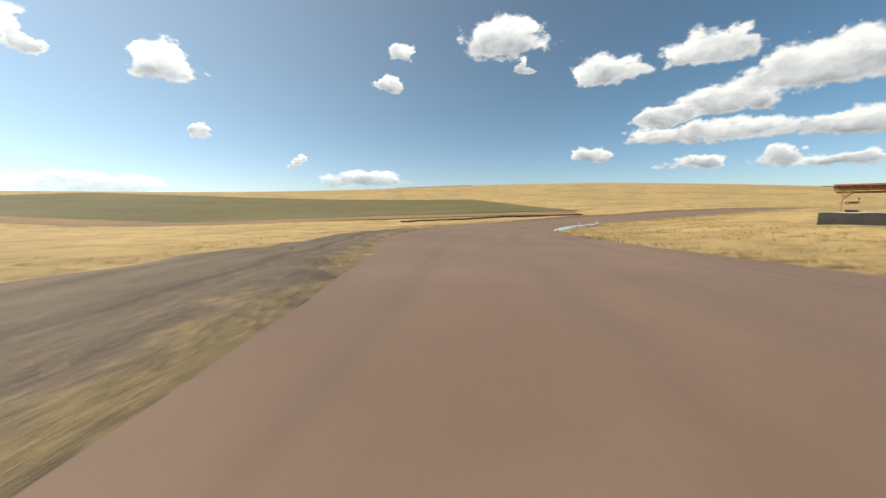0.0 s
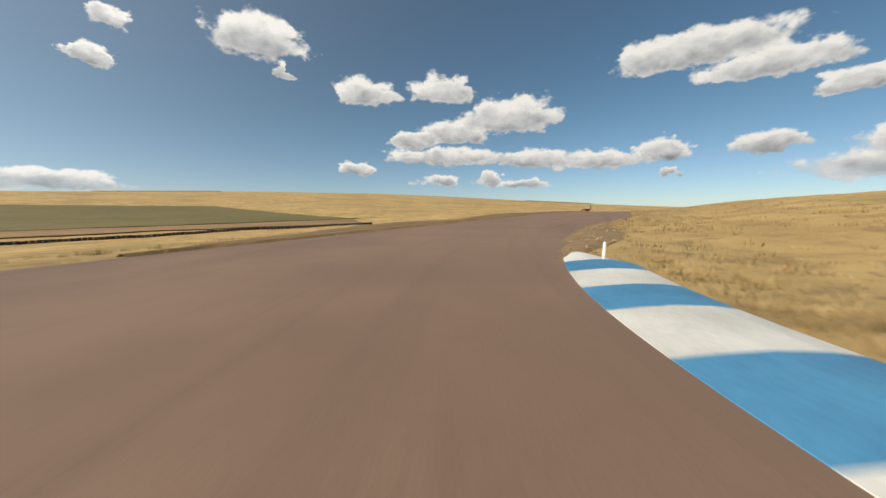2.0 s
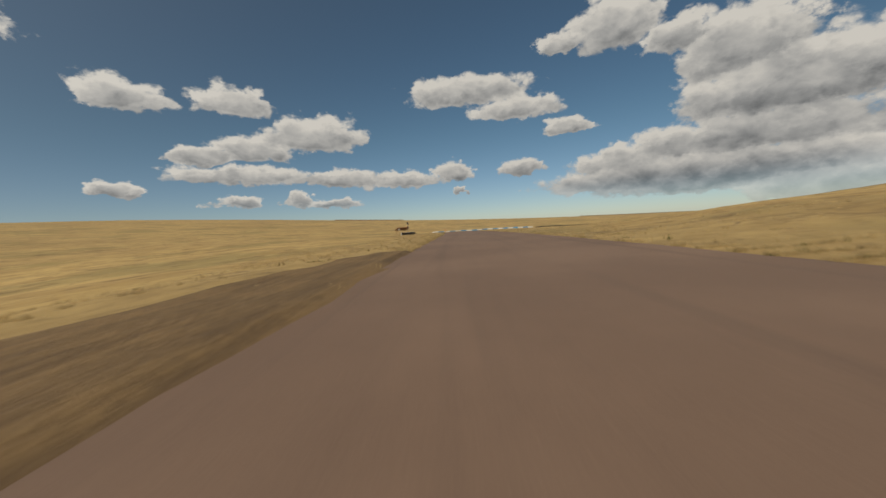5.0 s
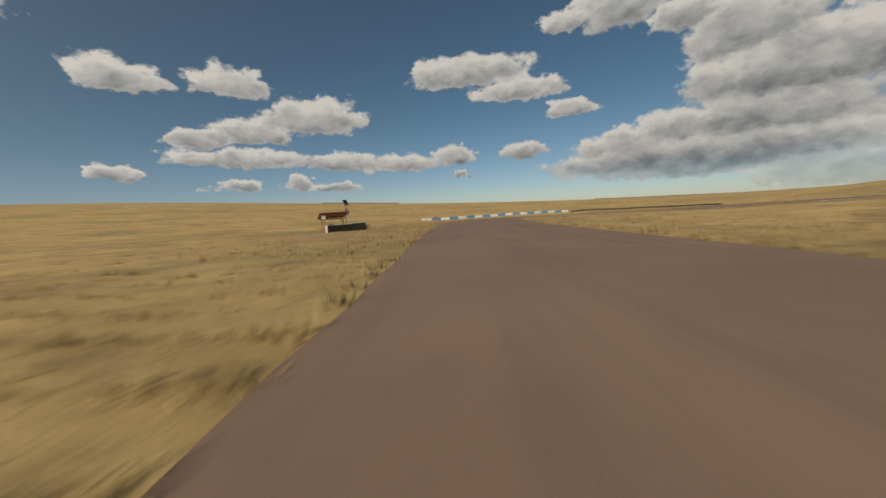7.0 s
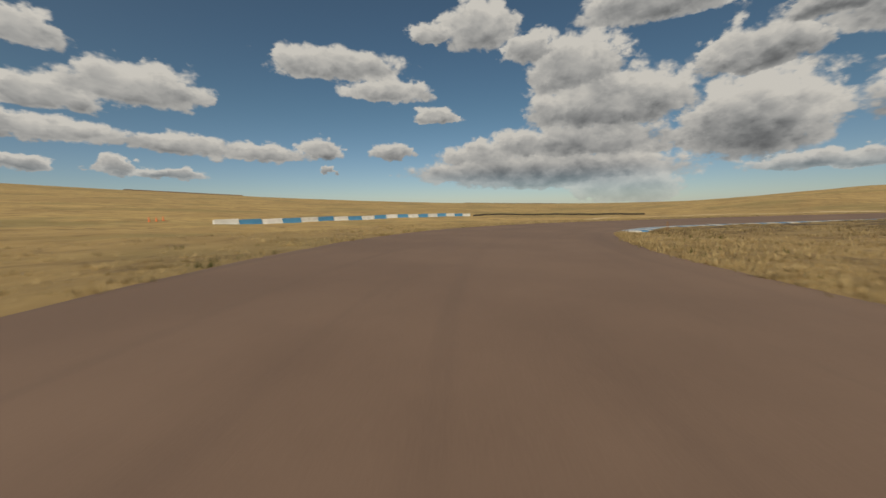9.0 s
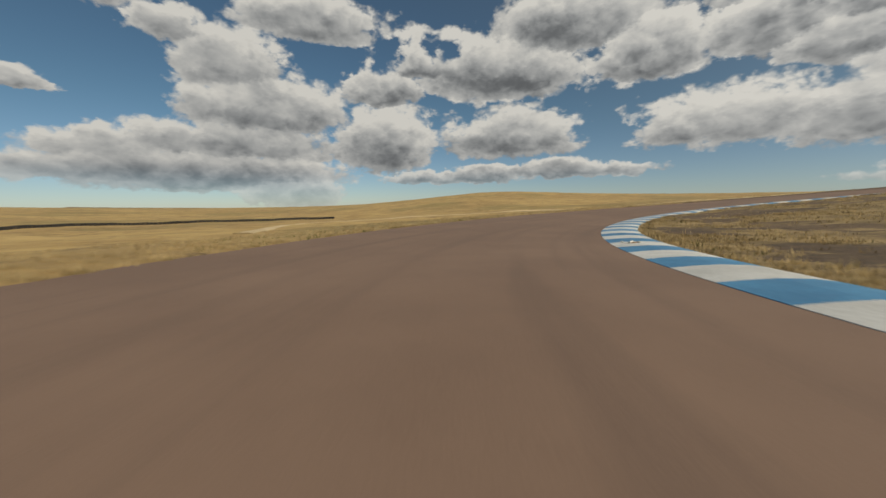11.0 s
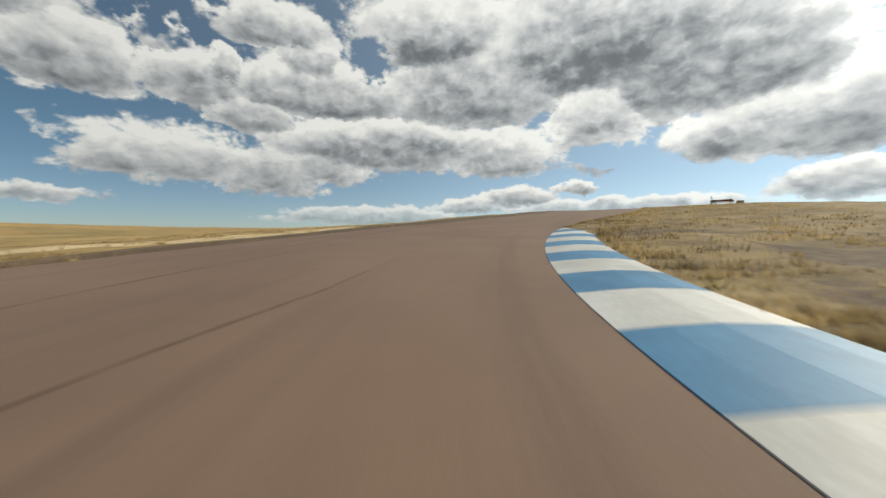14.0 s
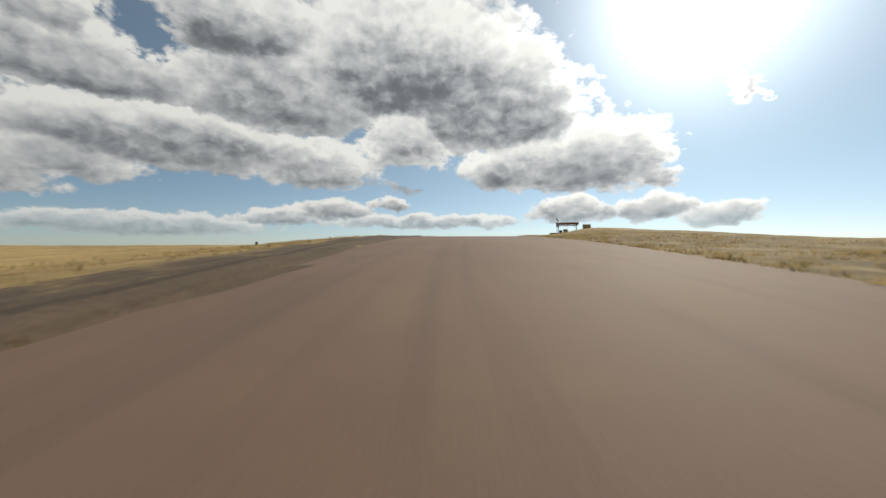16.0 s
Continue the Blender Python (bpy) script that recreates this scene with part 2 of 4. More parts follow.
    cloud = k.v("SCALE", cloud, k.m("MULTIPLY", 11.0, k.m("ADD", 1.0, k.m("ADD", k.m("MULTIPLY", glow, k.m("ADD", 0.25, k.m("MULTIPLY", edge, 1.6))), k.m("MULTIPLY", halo, 0.55)))))
    haze = k.m("MULTIPLY", k.m("POWER", k.m("SUBTRACT", 1.0, k.m("MINIMUM", k.m("MAXIMUM", z, 0.0), 1.0)), 9.0), k.m("ADD", 0.9, k.m("MULTIPLY", halo, 2.2)))
    blue = k.v("MULTIPLY", nish.outputs[0], k.mix(k.step(el, 0.5, 15.0), (0.84, 0.955, 1.12), (0.78, 0.99, 1.01)))
    veil = k.v("ADD", k.v("SCALE", (0.84, 0.975, 1.08), haze), k.v("SCALE", (0.96, 0.985, 1.0), k.m("MULTIPLY", k.m("ADD", glow, halo), 4.6)))
    clear = k.v("ADD", blue, veil)
    low = k.step(el, 0.5, 6.0)
    full = k.mix(k.m("MULTIPLY", alpha, k.m("ADD", k.m("MULTIPLY", low, 0.55), 0.45)), clear, cloud)
    bg = k.add("ShaderNodeBackground")
    k.put(bg.inputs[0], full)
    bg.inputs[1].default_value = 0.078
    out = k.add("ShaderNodeOutputWorld")
    tree.links.new(bg.outputs[0], out.inputs[0])


sky()
sun = new("sun", bpy.data.lights.new("sun", "SUN"))
sun.data.energy, sun.data.angle, sun.data.color = 4.75, radians(0.55), (1.0, 0.88, 0.70)
sun.matrix_world = look((0, 0, 0), (-math.sin(radians(SUN_AZ)) * math.cos(radians(SUN_EL)), -math.cos(radians(SUN_AZ)) * math.cos(radians(SUN_EL)), -math.sin(radians(SUN_EL))))

# ---- materials ----
def material(name, rough=0.8, metal=0.0):
    mat = bpy.data.materials.new(name)
    mat.use_nodes = True
    k = Nodes(mat.node_tree)
    b = mat.node_tree.nodes["Principled BSDF"]
    b.inputs["Roughness"].default_value, b.inputs["Metallic"].default_value = rough, metal
    return mat, k, b


def relief(k, b, height, strength, dist):
    n = k.add("ShaderNodeBump")
    n.inputs["Strength"].default_value, n.inputs["Distance"].default_value = strength, dist
    k.put(n.inputs["Height"], height)
    k.put(b.inputs["Normal"], n.outputs[0])


def place_of(k):
    return k.add("ShaderNodeNewGeometry").outputs["Position"]


def mottled(name, dark, light, scale, rough=0.8, metal=0.0, fine=None, bump=0.0, dist=0.02, vary=0.0):
    """A surface that wavers between two colours at two scales."""
    mat, k, b = material(name, rough, metal)
    p = place_of(k)
    f = k.m("ADD", k.m("MULTIPLY", k.noise(p, scale, 5.0, 0.6), 0.6), k.m("MULTIPLY", k.noise(p, fine or scale * 14, 4.0, 0.6), 0.4))
    f = k.step(f, 0.32, 0.68)
    if vary:
        rnd = k.add("ShaderNodeObjectInfo").outputs["Random"]
        f = k.m("ADD", f, k.m("MULTIPLY", k.m("SUBTRACT", rnd, 0.5), vary), clamp=True)
    k.put(b.inputs["Base Color"], k.mix(f, dark, light))
    if bump:
        relief(k, b, k.noise(p, fine or scale * 14, 5.0, 0.65), bump, dist)
    return mat


def ground_material():
    """Dry grass; 'worn' on the mesh says how far the turf is broken up by bare soil."""
    mat, k, b = material("dry_prairie", 0.95)
    p = place_of(k)
    worn = k.add("ShaderNodeAttribute", attribute_name="worn").outputs["Fac"]
    big, mid, fine = k.noise(p, 0.012, 5.0, 0.6), k.noise(p, 0.16, 6.0, 0.65, 0.6), k.noise(p, 2.6, 6.0, 0.7)
    straw = k.mix(k.step(mid, 0.30, 0.70), (0.42, 0.272, 0.098), (0.61, 0.422, 0.162))
    straw = k.mix(k.m("MULTIPLY", k.step(big, 0.46, 0.64), 0.55), straw, (0.39, 0.255, 0.098))
    straw = k.mix(k.m("MULTIPLY", k.step(k.noise(p, 0.035, 4.0, 0.6), 0.50, 0.64), 0.62), straw, (0.27, 0.215, 0.078))
    col = k.mix(k.step(fine, 0.22, 0.46), (0.36, 0.230, 0.088), straw)
    patch = k.m("ADD", k.m("MULTIPLY", k.noise(p, 0.42, 6.0, 0.7, 0.4), 0.75), k.m("MULTIPLY", k.noise(p, 0.06, 3.0, 0.6), 0.25))
    col = k.mix(k.m("MULTIPLY", k.step(patch, 0.50, 0.64), 0.72), col, (0.200, 0.122, 0.050))
    col = k.mix(k.m("MULTIPLY", worn, 0.85), col, k.mix(k.step(k.noise(p, 0.45, 6.0, 0.68), 0.38, 0.66), (0.150, 0.105, 0.048), (0.37, 0.265, 0.120)))
    dug = k.add("ShaderNodeAttribute", attribute_name="soil").outputs["Fac"]
    soil = k.m("ADD", k.noise(p, 0.7, 6.0, 0.66, 0.6), k.m("MULTIPLY", dug, 0.34))
    bare = k.m("MULTIPLY", k.step(soil, 0.60, 0.74), 0.92)
    col = k.mix(bare, col, k.mix(k.step(k.m("ADD", k.m("MULTIPLY", fine, 0.5), k.m("MULTIPLY", mid, 0.5)), 0.38, 0.62), (0.062, 0.040, 0.026), (0.180, 0.118, 0.068)))
    k.put(b.inputs["Base Color"], col)
    relief(k, b, k.m("ADD", fine, k.m("MULTIPLY", k.noise(p, 9.0, 4.0, 0.7), 0.6)), 0.55, 0.10)
    return mat


def verge_material(name, dark, light, grass, rut=None, share=0.5, towards=1.0, mid=-1.2):
    """Dirt drawn out along the road by wheels, with turf breaking in at one side and a dark rut."""
    mat, k, b = material(name, 0.95)
    p = place_of(k)
    u = k.add("ShaderNodeUVMap").outputs[0]
    sep = k.add("ShaderNodeSeparateXYZ")
    k.put(sep.inputs[0], u)
    off = k.m("ADD", sep.outputs[0], k.m("MULTIPLY", k.m("SUBTRACT", k.noise(p, 0.22, 4.0, 0.6), 0.5), 1.6))
    streak = k.noise(k.v("MULTIPLY", u, (1.5, 0.07, 1.0)), 1.0, 5.0, 0.6, 0.3)
    blot, fine = k.noise(p, 0.6, 5.0, 0.62), k.noise(p, 6.0, 5.0, 0.7)
    f = k.m("ADD", k.m("MULTIPLY", streak, 0.55), k.m("ADD", k.m("MULTIPLY", blot, 0.25), k.m("MULTIPLY", fine, 0.20)))
    col = k.mix(k.step(f, 0.36, 0.62), dark, light)
    turf = k.m("ADD", k.m("ADD", k.m("MULTIPLY", blot, 0.7), k.m("MULTIPLY", fine, 0.3)), k.m("MULTIPLY", k.m("SUBTRACT", off, mid), 0.09 * towards))
    col = k.mix(k.m("MULTIPLY", k.step(turf, 0.62 - 0.25 * share, 0.74 - 0.25 * share), 0.85), col, k.mix(k.step(fine, 0.3, 0.6), tuple(0.5 * c for c in grass), grass))
    if rut is not None:
        line = k.m("SUBTRACT", 1.0, k.step(k.m("ABSOLUTE", k.m("SUBTRACT", off, rut)), 0.04, 0.30))
        col = k.mix(k.m("MULTIPLY", line, k.m("MULTIPLY", k.step(streak, 0.35, 0.55), 0.75)), col, (0.055, 0.038, 0.024))
    k.put(b.inputs["Base Color"], col)
    relief(k, b, k.m("ADD", fine, k.m("MULTIPLY", blot, 0.8)), 0.8, 0.07)
    return mat


def asphalt_material():
    mat, k, b = material("asphalt", 0.86)
    p = place_of(k)
    u = k.add("ShaderNodeUVMap").outputs[0]
    sep = k.add("ShaderNodeSeparateXYZ")
    k.put(sep.inputs[0], u)
    stretch = k.v("MULTIPLY", u, (0.9, 0.035, 1.0))
    lanes = k.noise(stretch, 1.0, 4.0, 0.55, 0.3)
    blot, grit = k.noise(p, 0.22, 5.0, 0.6), k.noise(p, 55.0, 3.0, 0.7)
    base = k.mix(k.step(blot, 0.33, 0.70), (0.192, 0.120, 0.082), (0.248, 0.158, 0.108))
    base = k.mix(k.m("MULTIPLY", k.step(lanes, 0.48, 0.72), 0.6), base, (0.145, 0.092, 0.066))
    base = k.mix(k.m("MULTIPLY", k.step(grit, 0.35, 0.75), 0.35), base, (0.31, 0.205, 0.146))
    k.put(b.inputs["Base Color"], base)
    k.put(b.inputs["Roughness"], k.m("ADD", 0.78, k.m("MULTIPLY", blot, 0.15)))
    relief(k, b, grit, 0.35, 0.008)
    return mat


def blade_material(name, dark, light):
    """Thin dry stalks that let some light through."""
    mat, k, b = material(name, 0.9)
    f = k.noise(place_of(k), 1.3, 4.0, 0.6)
    col = k.mix(k.step(f, 0.35, 0.65), dark, light)
    k.put(b.inputs["Base Color"], col)
    thin = k.add("ShaderNodeBsdfTranslucent")
    k.put(thin.inputs[0], col)
    both = k.add("ShaderNodeMixShader")
    both.inputs[0].default_value = 0.45
    k.put(both.inputs[1], b.outputs[0]), k.put(both.inputs[2], thin.outputs[0])
    k.put(mat.node_tree.nodes["Material Output"].inputs[0], both.outputs[0])
    return mat


def skid_material():
    """Rubber rubbed into the asphalt: thin at the sides and ends, broken by the grit."""
    mat, k, b = material("tyre_rubber_mark", 0.88)
    sep = k.add("ShaderNodeSeparateXYZ")
    k.put(sep.inputs[0], k.add("ShaderNodeUVMap").outputs[0])
    p = place_of(k)
    side = k.m("SUBTRACT", 1.0, k.m("POWER", k.m("ABSOLUTE", k.m("SUBTRACT", k.m("MULTIPLY", sep.outputs[0], 2.0), 1.0)), 2.0))
    ends = k.m("SINE", k.m("MULTIPLY", sep.outputs[1], math.pi))
    thick = k.m("MULTIPLY", k.m("MULTIPLY", side, ends), k.m("MULTIPLY", k.step(k.noise(p, 0.7, 5.0, 0.65), 0.25, 0.75), 0.44))
    b.inputs["Base Color"].default_value = (0.075, 0.050, 0.036, 1.0)
    k.put(b.inputs["Alpha"], thick)
    return mat


GRASS, ASPHALT = ground_material(), asphalt_material()
BLADES = blade_material("straw_blades", (0.35, 0.260, 0.125), (0.60, 0.455, 0.235))
FIELD = mottled("young_crop", (0.118, 0.100, 0.030), (0.190, 0.152, 0.050), 0.02, 0.95, fine=0.5)
EARTH = mottled("bare_field", (0.22, 0.13, 0.06), (0.36, 0.23, 0.10), 0.03, 0.95, fine=0.6)
BLUE = mottled("kerb_blue", (0.055, 0.20, 0.37), (0.085, 0.29, 0.50), 1.2, 0.6, fine=18.0, bump=0.25, dist=0.01, vary=0.5)
WHITE = mottled("kerb_white", (0.55, 0.54, 0.50), (0.78, 0.77, 0.73), 0.9, 0.6, fine=16.0, bump=0.25, dist=0.01, vary=0.5)
CONCRETE = mottled("concrete", (0.40, 0.38, 0.34), (0.60, 0.57, 0.52), 1.5, 0.85, bump=0.3, dist=0.01)
RUBBER = mottled("black_rubber", (0.012, 0.011, 0.010), (0.040, 0.036, 0.032), 1.4, 0.75, bump=0.3, dist=0.01)
TIMBER = mottled("weathered_timber", (0.20, 0.105, 0.045), (0.36, 0.20, 0.09), 3.0, 0.8, fine=30.0, bump=0.3, dist=0.004)
ROOFING = mottled("rusty_roofing", (0.16, 0.050, 0.028), (0.28, 0.10, 0.05), 1.8, 0.7, bump=0.2, dist=0.01)
SIGNWHITE = mottled("sign_white", (0.68, 0.68, 0.66), (0.82, 0.82, 0.80), 3.0, 0.5)
GREYMETAL = mottled("galvanised_steel", (0.28, 0.29, 0.30), (0.42, 0.43, 0.44), 5.0, 0.45, 0.8)
DARKPAINT = mottled("dark_paint", (0.015, 0.016, 0.018), (0.035, 0.036, 0.04), 4.0, 0.5)
SOLAR = mottled("solar_cells", (0.008, 0.012, 0.035), (0.015, 0.022, 0.06), 6.0, 0.2)
ORANGE = mottled("orange_plastic", (0.62, 0.13, 0.03), (0.80, 0.20, 0.05), 4.0, 0.5)
PLY = mottled("tan_plywood", (0.40, 0.29, 0.15), (0.55, 0.42, 0.25), 4.0, 0.75)
SKID = skid_material()
CLOD = mottled("dry_clods", (0.26, 0.175, 0.085), (0.42, 0.30, 0.155), 1.5, 0.95, fine=12.0, bump=0.4, dist=0.02)
FAR_BROWN = mottled("far_brown_land", (0.18, 0.118, 0.060), (0.28, 0.190, 0.095), 0.012, 0.95, fine=0.2)
PALE = mottled("pale_dust", (0.54, 0.40, 0.21), (0.72, 0.56, 0.33), 0.5, 0.95, fine=5.0, bump=0.4, dist=0.03)
BROWN = blade_material("brown_stalks", (0.17, 0.122, 0.064), (0.35, 0.258, 0.130))
WEED = blade_material("weed_leaves", (0.09, 0.09, 0.03), (0.20, 0.18, 0.06))
LAYBY = verge_material("gravel_verge", (0.115, 0.080, 0.054), (0.205, 0.145, 0.096), (0.33, 0.235, 0.105), -2.2, 0.42)
OUTER = verge_material("outer_verge", (0.095, 0.066, 0.042), (0.185, 0.125, 0.076), (0.38, 0.260, 0.105), -1.4, 0.25, -1.0, -1.6)
RUNOFF = verge_material("runoff_verge", (0.125, 0.075, 0.034), (0.27, 0.168, 0.072), (0.38, 0.245, 0.090), None, 0.22, -1.0, -5.0)
SCUFF = mottled("scuffed_earth", (0.18, 0.118, 0.062), (0.30, 0.200, 0.100), 0.5, 0.95, fine=4.0, bump=0.7, dist=0.05)

# The racing line the road follows: x, y and the height of the asphalt.
LINE = [(-1.0, -62.0, 1.2), (-0.6, -31.0, 0.1), (0.0, 0.0, -1.20), (3.8, 26.9, -2.42), (13.2, 45.6, -3.12), (26.6, 59.5, -2.97),
        (44.7, 71.3, -2.37), (68.2, 82.8, -1.86), (96.2, 95.5, -1.92), (125.5, 109.1, -2.25), (151.8, 120.7, -2.68),
        (174.2, 126.3, -3.02), (193.9, 124.5, -3.60), (210.2, 115.0, -4.20), (221.1, 99.1, -4.57), (224.2, 79.6, -4.43),
        (218.8, 60.1, -3.67), (206.0, 43.8, -2.30), (189.3, 31.0, -0.50), (172.4, 20.5, 0.95), (155.0, 10.8, 1.80),
        (136.6, 2.8, 2.20), (117.5, -3.6, 2.3), (88.0, -10.0, 1.6), (40.0, -16.0, 0.0)]
# Asphalt edges, metres to the left and right of that line.
EDGES = [(-3.0, 9.0), (-2.6, 9.2), (-2.1, 9.2), (-7.4, 5.9), (-11.2, 2.0), (-7.3, 3.9), (-3.0, 8.4), (-2.5, 7.6), (-2.0, 7.2), (-1.5, 7.1),
         (-2.4, 6.8), (-5.3, 5.3), (-7.0, 5.2), (-7.9, 4.2), (-8.9, 3.8), (-10.4, 2.7), (-10.7, 1.6), (-9.3, 2.8), (-4.2, 7.3), (-4.2, 7.4),
         (-4.5, 6.5), (-5.0, 6.0), (-5.5, 6.0), (-5.5, 6.0), (-5.5, 6.0)]


def spline(knots, per):
    """Points of a Catmull-Rom curve through the knots, so many to a span."""
    k = np.array(knots, float)
    k = np.vstack([2 * k[0] - k[1], k, 2 * k[-1] - k[-2]])
    out = []
    for i in range(1, len(k) - 2):
        for s in np.linspace(0, 1, per, endpoint=False):
            a, b, c, d = k[i - 1:i + 3]
            out.append(0.5 * (2 * b + (c - a) * s + (2 * a - 5 * b + 4 * c - d) * s * s + (3 * b - a - 3 * c + d) * s ** 3))
    out.append(k[-2])
    return np.array(out)


PER = 24
ROAD = spline(LINE, PER)
SIDE = spline(EDGES, PER)
TAN = np.gradient(ROAD[:, :2], axis=0)
TAN /= np.linalg.norm(TAN, axis=1)[:, None]
RIGHT = np.stack([TAN[:, 1], -TAN[:, 0]], 1)


def station(u):
    """Index on the road of u knots after the third knot."""
    return int(round((u + 2) * PER))


def beside(i, off, up=0.0):
    """The place off metres right of the line at index i, up metres over the asphalt."""
    x, y = ROAD[i, :2] + RIGHT[i] * off
    return (x, y, ROAD[i, 2] + up)


# Heights of the open land: x, y, z.
LAND = [(-13, 117, -6.2), (21, 86, -4.0), (-40, 60, -4.6), (-30, 10, -2.4), (-90, 30, -6.0), (158, 139, -2.9), (224, 164, -4.3),
        (284, 130, -5.5), (289, 78, -6.0), (135, 36, 2.3), (112, 10, 4.15), (100, 45, 1.7), (165, 60, -0.6), (185, 85, -3.2), (148, 98, -3.0), (122, 86, -1.9),
        (60, 35, -0.2), (26, 25, -1.75), (34, 19, -1.6), (18, 34, -2.35), (93, -134, 1.2), (335, -40, 3.2), (300, 20, -2.0), (255, -20, -2.5), (60, 150, -5.0), (130, 180, -1.8), (110, 300, 4.0),
        (-120, 160, -8.5), (40, 0, -0.3), (180, -40, -1.0), (390, 60, -6.5), (420, -90, 0.0)]
# Far ring: bearing and height at 850 m.
RING = [(-90, 15), (-60, 21), (-40, 23), (-20, 32), (0, 44), (20, 45), (35, 36), (47, 24), (60, 13), (75, 3), (85, -2), (100, -8), (112, -10),
        (130, -4), (150, -3), (170, -4), (190, -7), (215, -7), (240, -4)]
MID = (100.0, 80.0)


def controls():
    pts = [tuple(ROAD[i]) for i in range(0, len(ROAD), PER // 2)]
    pts += LAND
    for b, z in RING:
        s, c = math.sin(radians(b)), math.cos(radians(b))
        pts.append((MID[0] + 850 * s, MID[1] + 850 * c, z))
        pts.append((MID[0] + 2600 * s, MID[1] + 2600 * c, z * 0.6 - 16))
    return np.array(pts)


CTRL = controls()


def _kernel(ax, ay, bx, by):
    return np.sqrt((ax - bx) ** 2 + (ay - by) ** 2 + 12.0 ** 2)


_K = _kernel(CTRL[:, None, 0], CTRL[:, None, 1], CTRL[None, :, 0], CTRL[None, :, 1])
_W = np.linalg.solve(_K + 0.2 * np.eye(len(CTRL)), CTRL[:, 2] + 5.0)


def land(x, y):
    """Height of the open land, before the road is cut into it."""
    x, y = np.atleast_1d(x).astype(float), np.atleast_1d(y).astype(float)
    z = np.zeros(len(x))
    for (cx, cy, _), w in zip(CTRL, _W):
        z += w * _kernel(x, y, cx, cy)
    return z - 5.0


def near_road(x, y):
    """For each place: index of the nearest road point and the offset to its right."""
    x, y = np.atleast_1d(x).astype(float), np.atleast_1d(y).astype(float)
    best, at = np.full(len(x), 1e18), np.zeros(len(x), int)
    for i in range(0, len(ROAD), 4):
        d = (x - ROAD[i, 0]) ** 2 + (y - ROAD[i, 1]) ** 2
        m = d < best
        best[m], at[m] = d[m], i
    for step in (-3, -2, -1, 1, 2, 3):
        j = np.clip(at + step, 0, len(ROAD) - 1)
        d = (x - ROAD[j, 0]) ** 2 + (y - ROAD[j, 1]) ** 2
        m = d < best
        best[m], at[m] = d[m], j[m]
    off = (x - ROAD[at, 0]) * RIGHT[at, 0] + (y - ROAD[at, 1]) * RIGHT[at, 1]
    return at, off, np.sqrt(best)


def ground(x, y):
    """Height of the ground sheet, which dips under the asphalt and swells a little away from it."""
    z = land(x, y)
    at, off, d = near_road(x, y)
    lo, hi = SIDE[at, 0], SIDE[at, 1]
    out = np.maximum(np.maximum(lo - off, off - hi), 0)
    out = np.where(d > 40, 40, out)
    w = np.clip(out / 14.0, 0, 1)
    w = w * w * (3 - 2 * w)
    rough = 0.05 * np.sin(x * 0.9 + 1.3 * np.sin(y * 0.37)) * np.sin(y * 0.8 + np.sin(x * 0.41)) + 0.12 * np.sin(x * 0.19 + y * 0.13) * np.sin(y * 0.23 - x * 0.11)
    edge = np.where(out > 0.05, 0.0, -0.12)
    return np.where(out < 14.0, ROAD[at, 2] * (1 - w) + z * w, z) + rough * np.clip(out / 3, 0, 1) + edge


def lattice(x, y, size, seed):
    """Smooth random patches, 0 to 1, of that many metres."""
    table = np.random.default_rng(seed + 50).random((256, 256))
    u, v = x / size, y / size
    i, j = np.floor(u).astype(int), np.floor(v).astype(int)
    a, b = u - i, v - j
    a, b = a * a * (3 - 2 * a), b * b * (3 - 2 * b)
    t = lambda p, r: table[p % 256, r % 256]
    return (t(i, j) * (1 - a) + t(i + 1, j) * a) * (1 - b) + (t(i, j + 1) * (1 - a) + t(i + 1, j + 1) * a) * b


def soil_at(x, y):
    """Where the turf behind the long kerb is broken open, 0 to 1."""
    at, off, _ = near_road(x, y)
    out = off - SIDE[at, 1]
    along = np.clip((at - station(10.4)) / 30.0, 0, 1) * np.clip((station(15.6) - at) / 30.0, 0, 1)
    band = np.clip((out - 2.0) / 1.2, 0, 1) * np.clip((14.0 - out) / 7.0, 0, 1)
    patch = 0.62 * lattice(x + 0.4 * y, y - 0.4 * x, 3.2, 71) + 0.38 * lattice(x, y, 1.5, 72)
    return np.clip((patch - 0.59 + 0.22 * band) * 5.0, 0, 1) * along * np.clip(band * 2, 0, 1)


# ---- building helpers ----
def mesh_object(name, verts, faces, mat, parent=None, label="", smooth=False):
    me = bpy.data.meshes.new(name)
    me.from_pydata([tuple(map(float, v)) for v in verts], [], faces)
    me.materials.append(mat)
    if smooth:
        me.polygons.foreach_set("use_smooth", [True] * len(me.polygons))
    me.update()
    ob = new(name, me)
    if parent:
        ob.parent = parent
    if label:
        tagged(ob, label)
    return ob


def part(name, bm, mat, parent=None, label=""):
    bmesh.ops.recalc_face_normals(bm, faces=bm.faces)
    me = bpy.data.meshes.new(name)
    bm.to_mesh(me)
    bm.free()
    me.materials.append(mat)
    ob = new(name, me)
    if parent:
        ob.parent = parent
    if label:
        tagged(ob, label)
    return ob


def box(size, m=None, bevel=0.012):
    bm = bmesh.new()
    bmesh.ops.create_cube(bm, size=1.0, matrix=Matrix.Diagonal((*size, 1.0)))
    if bevel:
        bmesh.ops.bevel(bm, geom=bm.edges[:], offset=min(bevel, min(size) * 0.3), segments=1, affect="EDGES")
    if m:
        bm.transform(m)
    return bm


